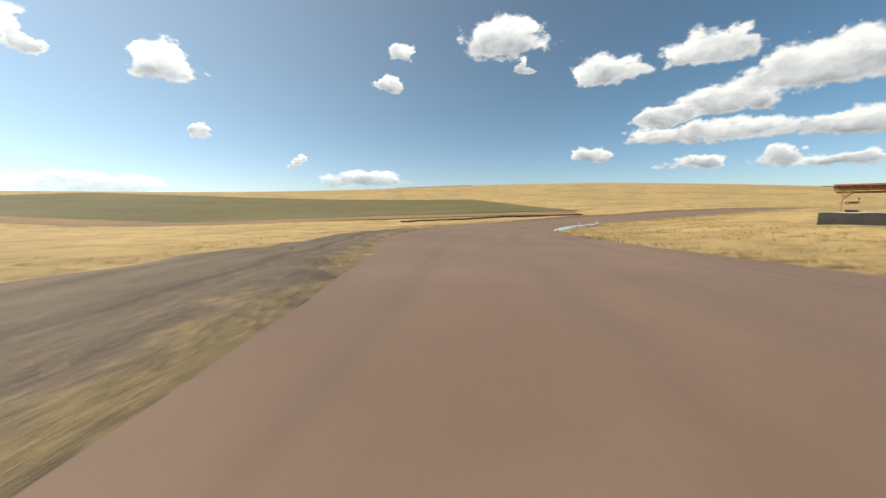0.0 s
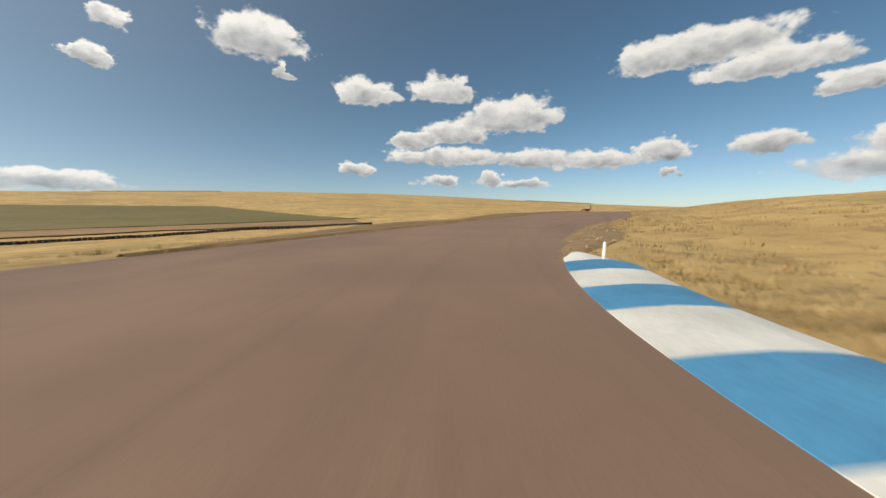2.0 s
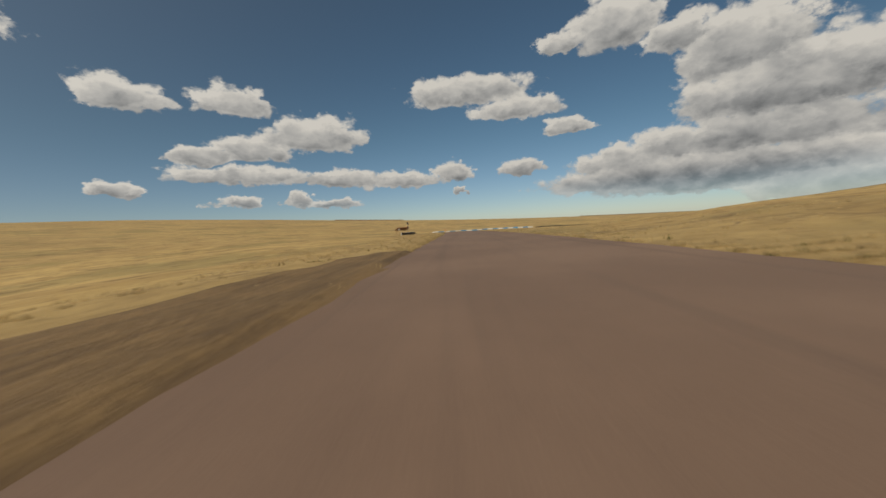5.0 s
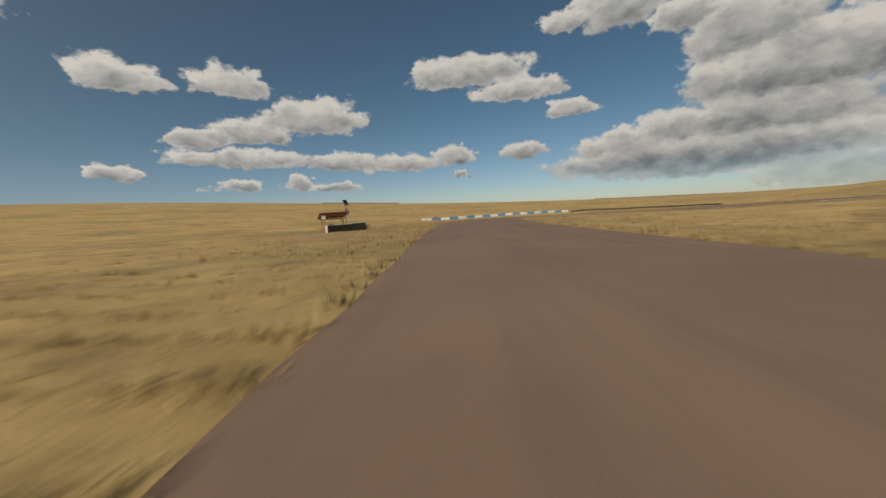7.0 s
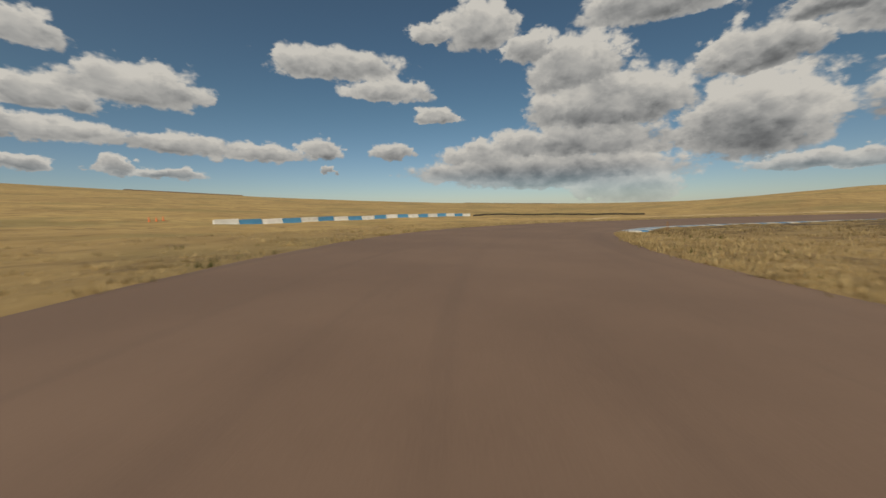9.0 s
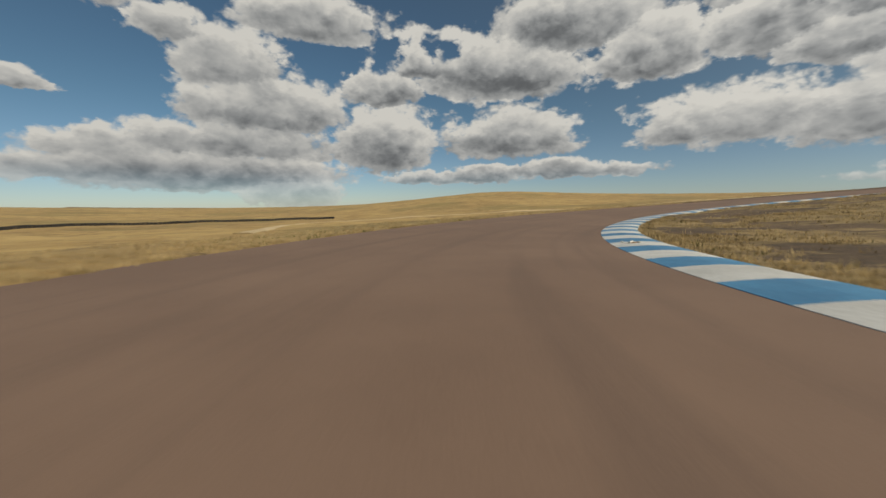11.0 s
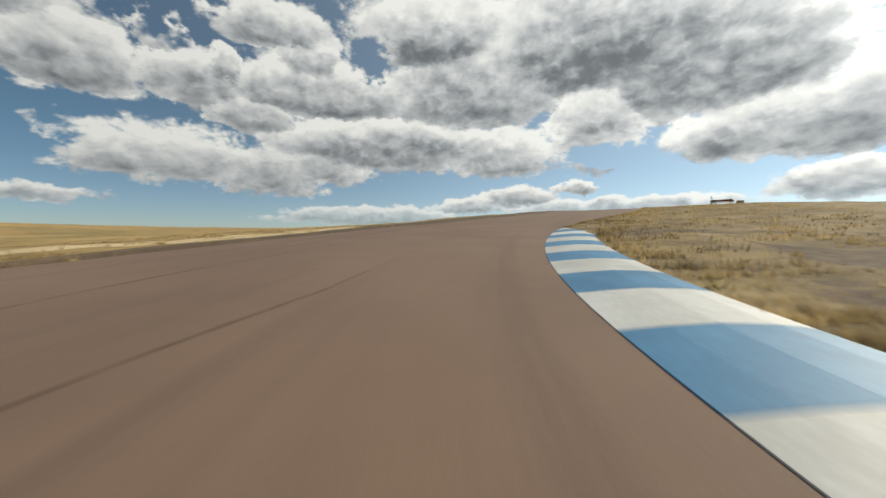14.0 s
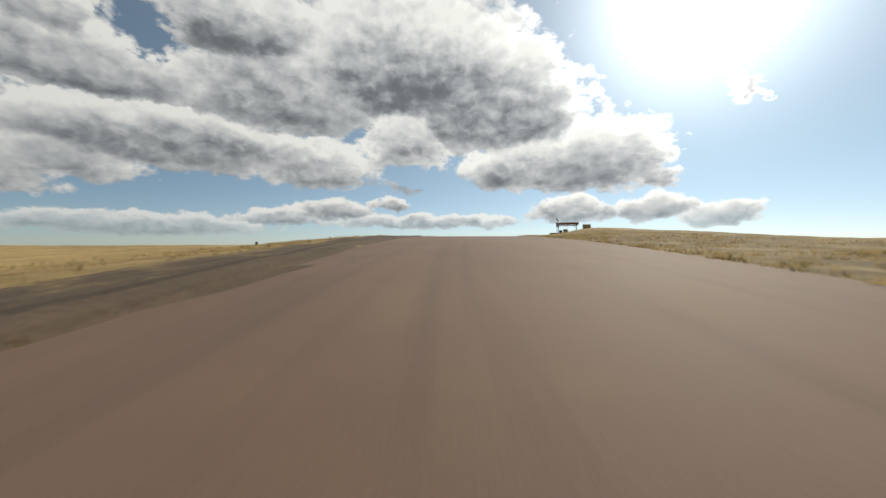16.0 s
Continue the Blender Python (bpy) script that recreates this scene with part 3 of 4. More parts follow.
def tube(r0, r1, h, m=None, seg=12):
    bm = bmesh.new()
    bmesh.ops.create_cone(bm, cap_ends=True, segments=seg, radius1=r0, radius2=r1, depth=h, matrix=Matrix.Translation((0, 0, h / 2)))
    if m:
        bm.transform(m)
    return bm


def beam(a, b, w, h):
    """A squared timber from a to b."""
    a, b = Vector(a), Vector(b)
    d = b - a
    m = Matrix.Translation((a + b) / 2) @ d.to_track_quat("X", "Z").to_matrix().to_4x4()
    return box((d.length, w, h), m, 0.008)


def empty(name, m, label, category, group="", kind=""):
    ob = new(name)
    ob.matrix_world = m
    return tagged(ob, label, category, group, kind)


def gz(x, y):
    return float(ground(x, y)[0])


# ---- ground, road, shoulders ----
def axis(lo, hi, step, far):
    mid = list(np.arange(lo, hi + 0.01, step))
    out, s = [], step
    up, down = [hi], [lo]
    while up[-1] < far:
        s *= 1.13
        up.append(up[-1] + s)
        down.append(down[-1] - s)
    return np.array(sorted(down[1:] + mid + up[1:]))


def ground_sheet():
    xs, ys = axis(-40, 300, 1.2, 3600), axis(-30, 190, 1.2, 3600)
    gx, gy = np.meshgrid(xs, ys)
    z = ground(gx.ravel(), gy.ravel())
    nx = len(xs)
    faces = [(j * nx + i, j * nx + i + 1, (j + 1) * nx + i + 1, (j + 1) * nx + i) for j in range(len(ys) - 1) for i in range(nx - 1)]
    ob = mesh_object("ground", np.stack([gx.ravel(), gy.ravel(), z], 1), faces, GRASS, smooth=True)
    at, off, _ = near_road(gx.ravel(), gy.ravel())
    out = off - SIDE[at, 1]
    along = np.clip((at - station(10.0)) / 30.0, 0, 1) * np.clip((station(20.0) - at) / 40.0, 0, 1)
    worn = along * np.clip(1.15 - out / 75.0, 0, 1) * (out > 0)
    near = np.maximum(-out - (SIDE[at, 1] - SIDE[at, 0]), out)
    worn = np.maximum(worn, 0.42 * np.clip(1.1 - near / 16.0, 0, 1))
    ob.data.attributes.new("worn", "FLOAT", "POINT").data.foreach_set("value", worn.astype(np.float32))
    soil = soil_at(gx.ravel(), gy.ravel())
    ob.data.attributes.new("soil", "FLOAT", "POINT").data.foreach_set("value", soil.astype(np.float32))
    tagged(ob, "rolling prairie of dry golden grass round the circuit", "ground", kind="structure")


def strip(name, i0, i1, lo, hi, up, mat, cols=2, label="", kind="structure", category="", ragged=0.0, step=2, drape=False, rel=True):
    """A ribbon along the road; lo and hi give the offsets of its sides at an index."""
    verts, faces, uv = [], [], []
    idx = list(range(i0, i1 + 1, step))
    run = 0.0
    for n, i in enumerate(idx):
        if n:
            run += float(np.linalg.norm(ROAD[i, :2] - ROAD[idx[n - 1], :2]))
        a, b = lo(i), hi(i)
        if ragged:
            a += ragged * (noise.noise((run * 0.35, 3.0, 0.0)) + 0.6 * noise.noise((run * 1.7, 9.0, 0.0)))
            b += min(ragged, 0.25) * (noise.noise((run * 0.35, 7.0, 0.0)) + 0.6 * noise.noise((run * 1.7, 5.0, 0.0)))
        for c in range(cols + 1):
            o = a + (b - a) * c / cols
            x, y, z = beside(i, o)
            verts.append((x, y, z + up))
            uv.append((o - (SIDE[i, 0] if rel else 0.0), run))
    if drape:
        verts = np.array(verts)
        tuck = np.tile([-0.10] + [0.0] * (cols - 1) + [-0.10], len(idx))
        verts[:, 2] = ground(verts[:, 0], verts[:, 1]) + up + tuck
    for n in range(len(idx) - 1):
        for c in range(cols):
            q = n * (cols + 1) + c
            faces.append((q, q + 1, q + cols + 2, q + cols + 1))
    ob = mesh_object(name, verts, faces, mat, smooth=True)
    lay = ob.data.uv_layers.new(name="UVMap")
    for loop in ob.data.loops:
        lay.data[loop.index].uv = uv[loop.vertex_index]
    return tagged(ob, label, category or name, kind=kind)


ground_sheet()
strip("road", 0, len(ROAD) - 1, lambda i: SIDE[i, 0], lambda i: SIDE[i, 1], 0.0, ASPHALT, 10, "mauve-brown worn asphalt of the race track", ragged=0.16, step=1, rel=False)
strip("shoulder", station(-1.8), station(1.35), lambda i: SIDE[i, 0] - 6.9 + max(0.0, (i - station(0.2)) * 0.16), lambda i: SIDE[i, 0] + 0.9, 0.10, LAYBY, 14,
      "dark gravel shoulder with trampled grass beside the asphalt", ragged=0.8, drape=True, step=1)
strip("shoulder", station(2.45), station(5.6), lambda i: SIDE[i, 0] - 8.5 * min(1, (i - station(2.4)) / 30) * min(1, (station(5.9) - i) / 34), lambda i: SIDE[i, 0] + 0.9, 0.10, RUNOFF, 14,
      "brown dirt run-off worn into the verge", ragged=0.9, drape=True, step=1)
strip("shoulder", station(2.5), station(3.4), lambda i: SIDE[i, 1] - 0.9, lambda i: SIDE[i, 1] + 2.2 * math.sin(math.pi * (i - station(2.5)) / (station(3.45) - station(2.5))), 0.10, SCUFF, 6,
      "dark dirt patch beside the end of the kerb", ragged=0.3, drape=True)
strip("shoulder", station(14.2), station(18.0), lambda i: SIDE[i, 0] - 3.6 * min(1, (i - station(14.1)) / 40), lambda i: SIDE[i, 0] + 0.9, 0.10, OUTER, 10,
      "dark earth verge along the outer edge", ragged=0.5, drape=True)


def sheet_on_land(name, corner, mat, label, up, n=40, m=40):
    """A field draped over the land between four corners."""
    a, b, c, d = [np.array(q, float) for q in corner]
    verts, faces = [], []
    for j in range(m + 1):
        for i in range(n + 1):
            s, t = i / n, j / m
            w = 6 * math.sin(s * 9 + t * 3) * (1 if j in (0, m) else 0)
            q = (a * (1 - s) + b * s) * (1 - t) + (d * (1 - s) + c * s) * t
            verts.append((q[0], q[1] + w, up if 0 < i < n and 0 < j < m else -0.3))
    verts = np.array(verts)
    verts[:, 2] += ground(verts[:, 0], verts[:, 1])
    for j in range(m):
        for i in range(n):
            q = j * (n + 1) + i
            faces.append((q, q + 1, q + n + 2, q + n + 1))
    return tagged(mesh_object(name, verts, faces, mat, smooth=True), label, "field", kind="structure")


sheet_on_land("green_field", [(-330, 150), (70, 170), (30, 300), (-420, 430)], FIELD, "strip of dull green crop on the far slope", 0.35, 80, 40)

sheet_on_land("bare_strip", [(-330, 132), (60, 146), (66, 176), (-335, 156)], EARTH, "bare brown earth along the foot of the green field", 0.25, 80, 20)



def far_band(b0, b1, r0, r1, label):
    """A dark brown band far off on the slopes, between two bearings and two distances."""
    verts, n, m = [], 60, 6
    for j in range(m + 1):
        for i in range(n + 1):
            s = i / n
            b = radians(b0 + (b1 - b0) * s)
            r = r0 + (r1 - r0) * (j / m) * math.sin(math.pi * min(1.0, 0.06 + 0.94 * s)) ** 0.5 + 12 * math.sin(s * 11)
            verts.append((MID[0] + r * math.sin(b), MID[1] + r * math.cos(b), 1.2 if 0 < j < m and 0 < i < n else -1.5))
    verts = np.array(verts)
    verts[:, 2] += ground(verts[:, 0], verts[:, 1])
    faces = [(j * (n + 1) + i, j * (n + 1) + i + 1, (j + 1) * (n + 1) + i + 1, (j + 1) * (n + 1) + i) for j in range(m) for i in range(n)]
    tagged(mesh_object("far_band", verts, faces, FAR_BROWN, smooth=True), label, "field", kind="structure")


far_band(84, 108, 640, 860, "dark brown land far off along the skyline")
far_band(138, 182, 560, 840, "brown land far off along the skyline")
far_band(45, 56, 600, 690, "dark brown strip on the far slope")
far_band(-16, -3, 700, 850, "dark brown strip below the far crest")

# ---- kerbs ----
def kerb(u0, u1, label, width=1.5):
    top = empty("kerb", Matrix(), label, "kerb", "painted kerbs of the circuit")
    i0, i1 = (u0 + 2) * PER, (u1 + 2) * PER
    fine = np.arange(0, len(ROAD) - 1, 0.1)
    k0 = [np.interp(fine, np.arange(len(ROAD)), c) for c in (ROAD[:, 0], ROAD[:, 1], ROAD[:, 2], RIGHT[:, 0], RIGHT[:, 1], SIDE[:, 1])]
    sel = np.where((fine >= i0) & (fine <= i1))[0]
    px, py = k0[0][sel] + k0[3][sel] * k0[5][sel], k0[1][sel] + k0[4][sel] * k0[5][sel]
    run = np.concatenate([[0], np.cumsum(np.hypot(np.diff(px), np.diff(py)))])
    total = run[-1]
    s, n = 0.0, 0
    while s < total - 0.4:
        length = (1.55 if n % 2 == 0 else 1.40) * random.uniform(0.94, 1.06)
        e = min(s + length, total)
        verts, faces = [], []
        rows = 4
        for r in range(rows + 1):
            q = sel[0] + np.interp(s + (e - s - 0.012) * r / rows, run, np.arange(len(sel)))
            x, y, z, rx, ry, off = [np.interp(q, np.arange(len(fine)), c) for c in k0]
            along = s + (e - s) * r / rows
            taper = min(1.0, 0.25 + along / 3.0, 0.25 + (total - along) / 3.0)
            w = width * taper
            for o, h in ((-0.10, -0.10), (-0.08, 0.010), (w * 0.22, 0.060), (w * 0.5, 0.095), (w * 0.8, 0.090), (w, 0.055), (w + 0.04, -0.15)):
                verts.append((x + rx * (off + o), y + ry * (off + o), z + h))
        c = 7
        for r in range(rows):
            for j in range(c - 1):
                a = r * c + j
                faces.append((a, a + 1, a + c + 1, a + c))
        faces += [tuple(range(c)), tuple(range(rows * c + c - 1, rows * c - 1, -1))]
        mesh_object("block", verts, faces, WHITE if n % 2 == 0 else BLUE, top)
        s, n = e, n + 1
    return top


kerb(1.55, 2.58, "raised kerb painted in sky blue and white blocks")
kerb(10.45, 14.95, "long raised kerb in worn blue and white blocks", 1.65)

# ---- tyre walls and block barrier ----
def tyre_stack_mesh(high=2):
    """Two tyres bolted one on another, low and round-shouldered, with an open middle."""
    verts, faces, seg = [], [], 10
    ring = [(0.16, 0.02), (0.29, 0.0), (0.325, 0.06), (0.325, 0.19), (0.29, 0.25), (0.16, 0.23)]
    for t in range(high):
        b0 = len(verts)
        for r, z in ring:
            for s in range(seg):
                a = 2 * math.pi * (s + 0.5 * t) / seg
                verts.append((r * math.cos(a), r * math.sin(a), z + 0.26 * t))
        for j in range(len(ring)):
            for s in range(seg):
                n, m = (s + 1) % seg, (j + 1) % len(ring)
                faces.append((b0 + j * seg + s, b0 + j * seg + n, b0 + m * seg + n, b0 + m * seg + s))
    me = bpy.data.meshes.new("tyre_stack")
    me.from_pydata(verts, [], faces)
    me.materials.append(RUBBER)
    me.polygons.foreach_set("use_smooth", [True] * len(me.polygons))
    return me


STACK = tyre_stack_mesh()


def tyre_wall(knots, label):
    pts = spline([(x, y, 0.0) for x, y in knots], 60)[:, :2]
    run = np.concatenate([[0], np.cumsum(np.hypot(*np.diff(pts, axis=0).T))])
    top = empty("tyre_wall", Matrix(), label, "tyre wall", "black tyre walls")
    for s in np.arange(0.3, run[-1], 0.66):
        x, y = np.interp(s, run, pts[:, 0]), np.interp(s, run, pts[:, 1])
        ob = new("tyre_stack", STACK)
        ob.parent = top
        ob.matrix_basis = pose(x, y, gz(x, y) - 0.03, random.uniform(-3, 3), random.uniform(-3, 3), random.uniform(0, 60))
    return top


tyre_wall([(-13.5, 115.0), (8, 123.5), (30, 126.5), (47, 122.0)], "low wall of stacked black tyres in dry grass")
tyre_wall([(285, 128.0), (297, 118), (300, 103), (297, 88), (290, 76)], "long low wall of black tyres beyond the run-off")


def barrier_block(m, mat, label):
    """A precast road barrier, broad foot, sloped face."""
    prof = [(-0.30, 0.0), (-0.30, 0.08), (-0.17, 0.33), (-0.10, 0.86), (-0.08, 0.88), (0.08, 0.88), (0.10, 0.86), (0.17, 0.33), (0.30, 0.08), (0.30, 0.0)]
    n, half = len(prof), 1.80
    verts = [(x, y, z) for x in (-half, half) for y, z in prof]
    faces = [(i, (i + 1) % n, n + (i + 1) % n, n + i) for i in range(n)] + [tuple(range(n - 1, -1, -1)), tuple(range(n, 2 * n))]
    ob = mesh_object("barrier_block", verts, faces, mat)
    ob.matrix_world = m
    return tagged(ob, label, "barrier", "blue and white block barriers")


def barrier_row(a, b, count):
    a, b = np.array(a), np.array(b)
    d = (b - a) / np.linalg.norm(b - a)
    side = np.array([-d[1], d[0]])
    for i in range(count):
        s = (i + 0.5) / count
        q = a + (b - a) * s + side * 2.2 * math.sin(math.pi * s)
        yaw = math.degrees(math.atan2(d[1], d[0])) + 5.5 * math.cos(math.pi * s)
        white = i % 2 == 0
        z = min(gz(q[0] + d[0] * o, q[1] + d[1] * o) for o in (-1.6, 0, 1.6))
        barrier_block(pose(q[0], q[1], z - 0.02, 0, 0, yaw), WHITE if white else BLUE,
                      "white painted concrete barrier block on dry grass" if white else "sky blue painted concrete barrier block on dry grass")


barrier_row((222.3, 164.3), (283.5, 129.0), 19)


# ---- marshal posts ----
def pavilion(m, label, sign=True):
    """An open timber shelter, its one-pitch roof high in front and low behind."""
    top = empty("marshal_shelter", m, label, "shelter", "marshal shelters")
    w, dep, hf, hb = (2.7, 2.4, 2.15, 1.65) if sign else (3.7, 2.4, 2.35, 2.2)
    for x in (0.0, w):
        for y, h in ((0.0, hf), (dep, hb)):
            part("post", beam((x, y, -0.1), (x, y, h), 0.10, 0.10), TIMBER, top)
            sx = 1 if x == 0 else -1
            part("brace", beam((x + 0.02 * sx, y, h - 0.50), (x + 0.42 * sx, y, h - 0.06), 0.06, 0.08), TIMBER, top)
        part("brace", beam((x, 0.03, hf - 0.55), (x, 0.45, hf - 0.12), 0.06, 0.08), TIMBER, top)
    for y, h in ((0.0, hf), (dep, hb)):
        part("beam", beam((-0.35, y, h), (w + 0.35, y, h), 0.07, 0.14), TIMBER, top)
    slope = (hb - hf) / dep
    for i in range(7):
        x = -0.30 + i * (w + 0.60) / 6
        part("rafter", beam((x, -0.36, hf + 0.13 - 0.36 * slope), (x, dep + 0.36, hb + 0.13 + 0.36 * slope), 0.05, 0.12), TIMBER, top)
    n = 14
    deck = bmesh.new()
    prev = None
    for i in range(n + 1):
        x = -0.40 + i * (w + 0.80) / n
        z = 0.03 if i % 2 else 0.0
        row = [deck.verts.new((x, y, hf + slope * y + 0.20 + z + t)) for y, t in ((-0.42, 0), (dep + 0.42, 0), (dep + 0.42, 0.03), (-0.42, 0.03))]
        if prev:
            for j in range(4):
                deck.faces.new((prev[j], row[j], row[(j + 1) % 4], prev[(j + 1) % 4]))
        else:
            deck.faces.new(row)
        prev = row
    deck.faces.new(prev[::-1])
    part("roof", deck, ROOFING, top, "rust-red ribbed sheet roof")
    part("fascia", beam((-0.42, -0.44, hf + 0.30), (w + 0.42, -0.44, hf + 0.30), 0.03, 0.11), ROOFING, top)
    for x in (-0.43, w + 0.43):
        part("fascia", beam((x, -0.44, hf + 0.27), (x, dep + 0.44, hb + 0.13), 0.03, 0.16), ROOFING, top)
    if sign:
        board = part("sign_board", box((0.40, 0.03, 0.44), Matrix.Translation((0.02, -0.075, hf - 0.22))), SIGNWHITE, top, "white number board with dark bars")
        for x in (-0.09, 0.0, 0.09):
            part("bar", box((0.035, 0.012, 0.30), Matrix.Translation((0.02 + x, -0.098, hf - 0.22)), 0.003), DARKPAINT, board)
    return top


def belt_wall(m, lengths, bends, label):
    """Concrete blocks set end to end, faced with black rubber belting."""
    top = empty("belt_wall", m, label, "wall", "rubber-faced walls of the marshal posts")
    x = y = a = 0.0
    for ln, bend in zip(lengths, bends):
        a += bend
        mm = Matrix.Translation((x, y, 0)) @ pose(0, 0, 0, 0, 0, a)
        h = random.uniform(0.96, 1.02)
        part("block", box((ln - 0.02, 0.42, h), mm @ Matrix.Translation((ln / 2, 0.25, h / 2 - 0.1)), 0.03), CONCRETE, top, "pale concrete block")
        belt = bmesh.new()
        n = 12
        rows = []
        for i in range(n + 1):
            s = ln * i / n
            wob = 0.015 * math.sin(s * 5.0 + x)
            rows.append([belt.verts.new(mm @ Vector((s, yy + wob, zz))) for yy, zz in ((0.02, -0.12), (-0.01, 0.4), (0.02, h - 0.13 + 0.02 * math.sin(s * 3)), (0.036, h - 0.13), (0.036, -0.12))])
        for p, q in zip(rows, rows[1:]):
            for j in range(5):
                belt.faces.new((p[j], q[j], q[(j + 1) % 5], p[(j + 1) % 5]))
        belt.faces.new(rows[0]), belt.faces.new(rows[-1][::-1])
        part("rubber_facing", belt, RUBBER, top, "black conveyor belt facing, scuffed")
        x, y = x + ln * math.cos(radians(a)), y + ln * math.sin(radians(a))
    return top


def signal_mast(m, label, h=3.75):
    """A pole with a flat signal lamp box and a tilted solar panel on top."""
    top = empty("signal_mast", m, label, "signal mast", "solar signal masts")
    part("pole", tube(0.045, 0.04, h - 0.3 + 0.1, Matrix.Translation((0, 0, -0.1))), GREYMETAL, top)
    lamp = part("lamp_box", box((0.30, 0.16, 0.78), Matrix.Translation((0, -0.12, h - 1.25)), 0.03), DARKPAINT, top, "dark signal lamp box")
    part("lamp_panel", box((0.20, 0.02, 0.66), Matrix.Translation((0, -0.208, h - 1.25)), 0.006), GREYMETAL, lamp, "grey lamp face")
    mm = Matrix.Translation((0.05, 0, h - 0.1)) @ pose(0, 0, 0, 0, 58, 20)
    panel = part("solar_panel", box((0.78, 0.56, 0.035), mm, 0.006), SOLAR, top, "dark blue solar panel tilted to the sun")
    for sy in (-0.27, 0.27):
        part("frame_rail", box((0.80, 0.025, 0.05), mm @ Matrix.Translation((0, sy * 1.04, 0))), GREYMETAL, panel)
    part("bracket", beam((0, 0, h - 0.45), (0.03, 0, h - 0.08), 0.05, 0.05), GREYMETAL, top)
    return top


def crate(m, size, mat, label):
    ob = part("equipment_box", box(size, Matrix.Translation((0, 0, size[2] / 2)), 0.02), mat)
    ob.matrix_world = m
    lid = part("lid", box((size[0] + 0.03, size[1] + 0.03, 0.05), Matrix.Translation((0, 0, size[2] + 0.01)), 0.01), mat, ob)
    return tagged(ob, label, "box", "boxes at the marshal posts")


def marshal_post(x, y, yaw, shelter_at, mast_at, kind, turn=0, mast=3.75):
    """One post: belt wall in front, shelter and mast behind it. yaw is the way its wall runs."""
    base = pose(x, y, 0, 0, 0, yaw)

    def on(px, py, rz=0.0):
        q = base @ Vector((px, py, 0))
        return pose(q.x, q.y, gz(q.x, q.y) - 0.02, 0, 0, yaw + rz)

    lengths, bends = {"low": ((1.9, 1.9, 1.9), (6, 0, -14)), "wide": ((1.9, 1.9, 1.9, 1.9), (0, 0, -10, 0))}[kind]
    belt_wall(on(0, 0), lengths, bends, "black rubber-faced block wall before a marshal shelter")
    pavilion(on(shelter_at, 0.9 if turn >= 0 else 2.1, turn), "open timber marshal shelter with a rust-red roof", kind == "low")
    signal_mast(on(mast_at, 0.75), "signal mast with lamp box and solar panel", mast)
    crate(on(shelter_at + 1.5, 1.6, 8), (0.9, 0.5, 0.95), PLY, "tan plywood cabinet under the shelter")
    crate(on(shelter_at + 0.5, 1.5, -5), (0.6, 0.45, 0.98), DARKPAINT, "black equipment case under the shelter")
    return on


on = marshal_post(157.1, 139.8, -13, 0.9, 3.3, "low", -26)
drum = empty("drum", on(6.3, 0.5), "tan steel drum standing by the rubber-faced wall", "drum")
part("body", tube(0.29, 0.29, 0.86), PLY, drum)
for zz in (0.0, 0.29, 0.57, 0.83):
    part("hoop", tube(0.30, 0.30, 0.03, Matrix.Translation((0, 0, zz))), PLY, drum)
marshal_post(25.4, 24.4, -48, 1.0, 4.6, "wide")
on = marshal_post(112.8, 6.9, 105, 1.7, 1.45, "wide", 0, 3.5)
crate(on(7.4, 0.9, 10), (1.5, 0.7, 1.0), PLY, "tan wooden box standing beside the wall")

belt_wall(pose(90.6, -132.4, gz(90.6, -132.4) - 0.05, 0, 0, -32), (1.9, 1.9), (0, 4), "dark rubber-faced block wall far off on the crest")
crate(pose(97.8, -137.4, gz(97.8, -137.4) - 0.02, 0, 0, -20), (0.9, 0.7, 1.3), DARKPAINT, "dark box on the crest far off")

# ---- markers ----
def marker_post(x, y, h, label):
    """A white flat marker with a chamfered head, leaning a little."""
    ob = empty("marker_post", pose(x, y, gz(x, y) - 0.03, random.uniform(-3, 3), random.uniform(-3, 3), random.uniform(0, 90)), label, "marker post", "white kerb markers")
    part("board", box((0.11, 0.04, h), Matrix.Translation((0, 0, h / 2)), 0.012), SIGNWHITE, ob)
    part("cap", box((0.09, 0.045, 0.05), Matrix.Translation((0, 0, h + 0.015)), 0.015), SIGNWHITE, ob)


marker_post(17.2, 45.3, 0.52, "white marker post at the back of the kerb")
marker_post(21.6, 50.6, 0.50, "white marker post at the back of the kerb")


def marker_pole(x, y, h):
    ob = empty("marker_pole", pose(x, y, gz(x, y) - 0.03, random.uniform(-2, 2), random.uniform(-2, 2)), "slim orange plastic marker pole on the verge", "marker pole", "orange marker poles")
    part("foot", tube(0.10, 0.07, 0.08), DARKPAINT, ob, "dark rubber foot")
    part("tube", tube(0.038, 0.034, h, Matrix.Translation((0, 0, 0.05))), ORANGE, ob)
    part("band", tube(0.041, 0.041, 0.10, Matrix.Translation((0, 0, h * 0.80))), ORANGE, ob)


marker_pole(161.75, 128.0, 1.08)
marker_pole(161.98, 128.05, 1.10)


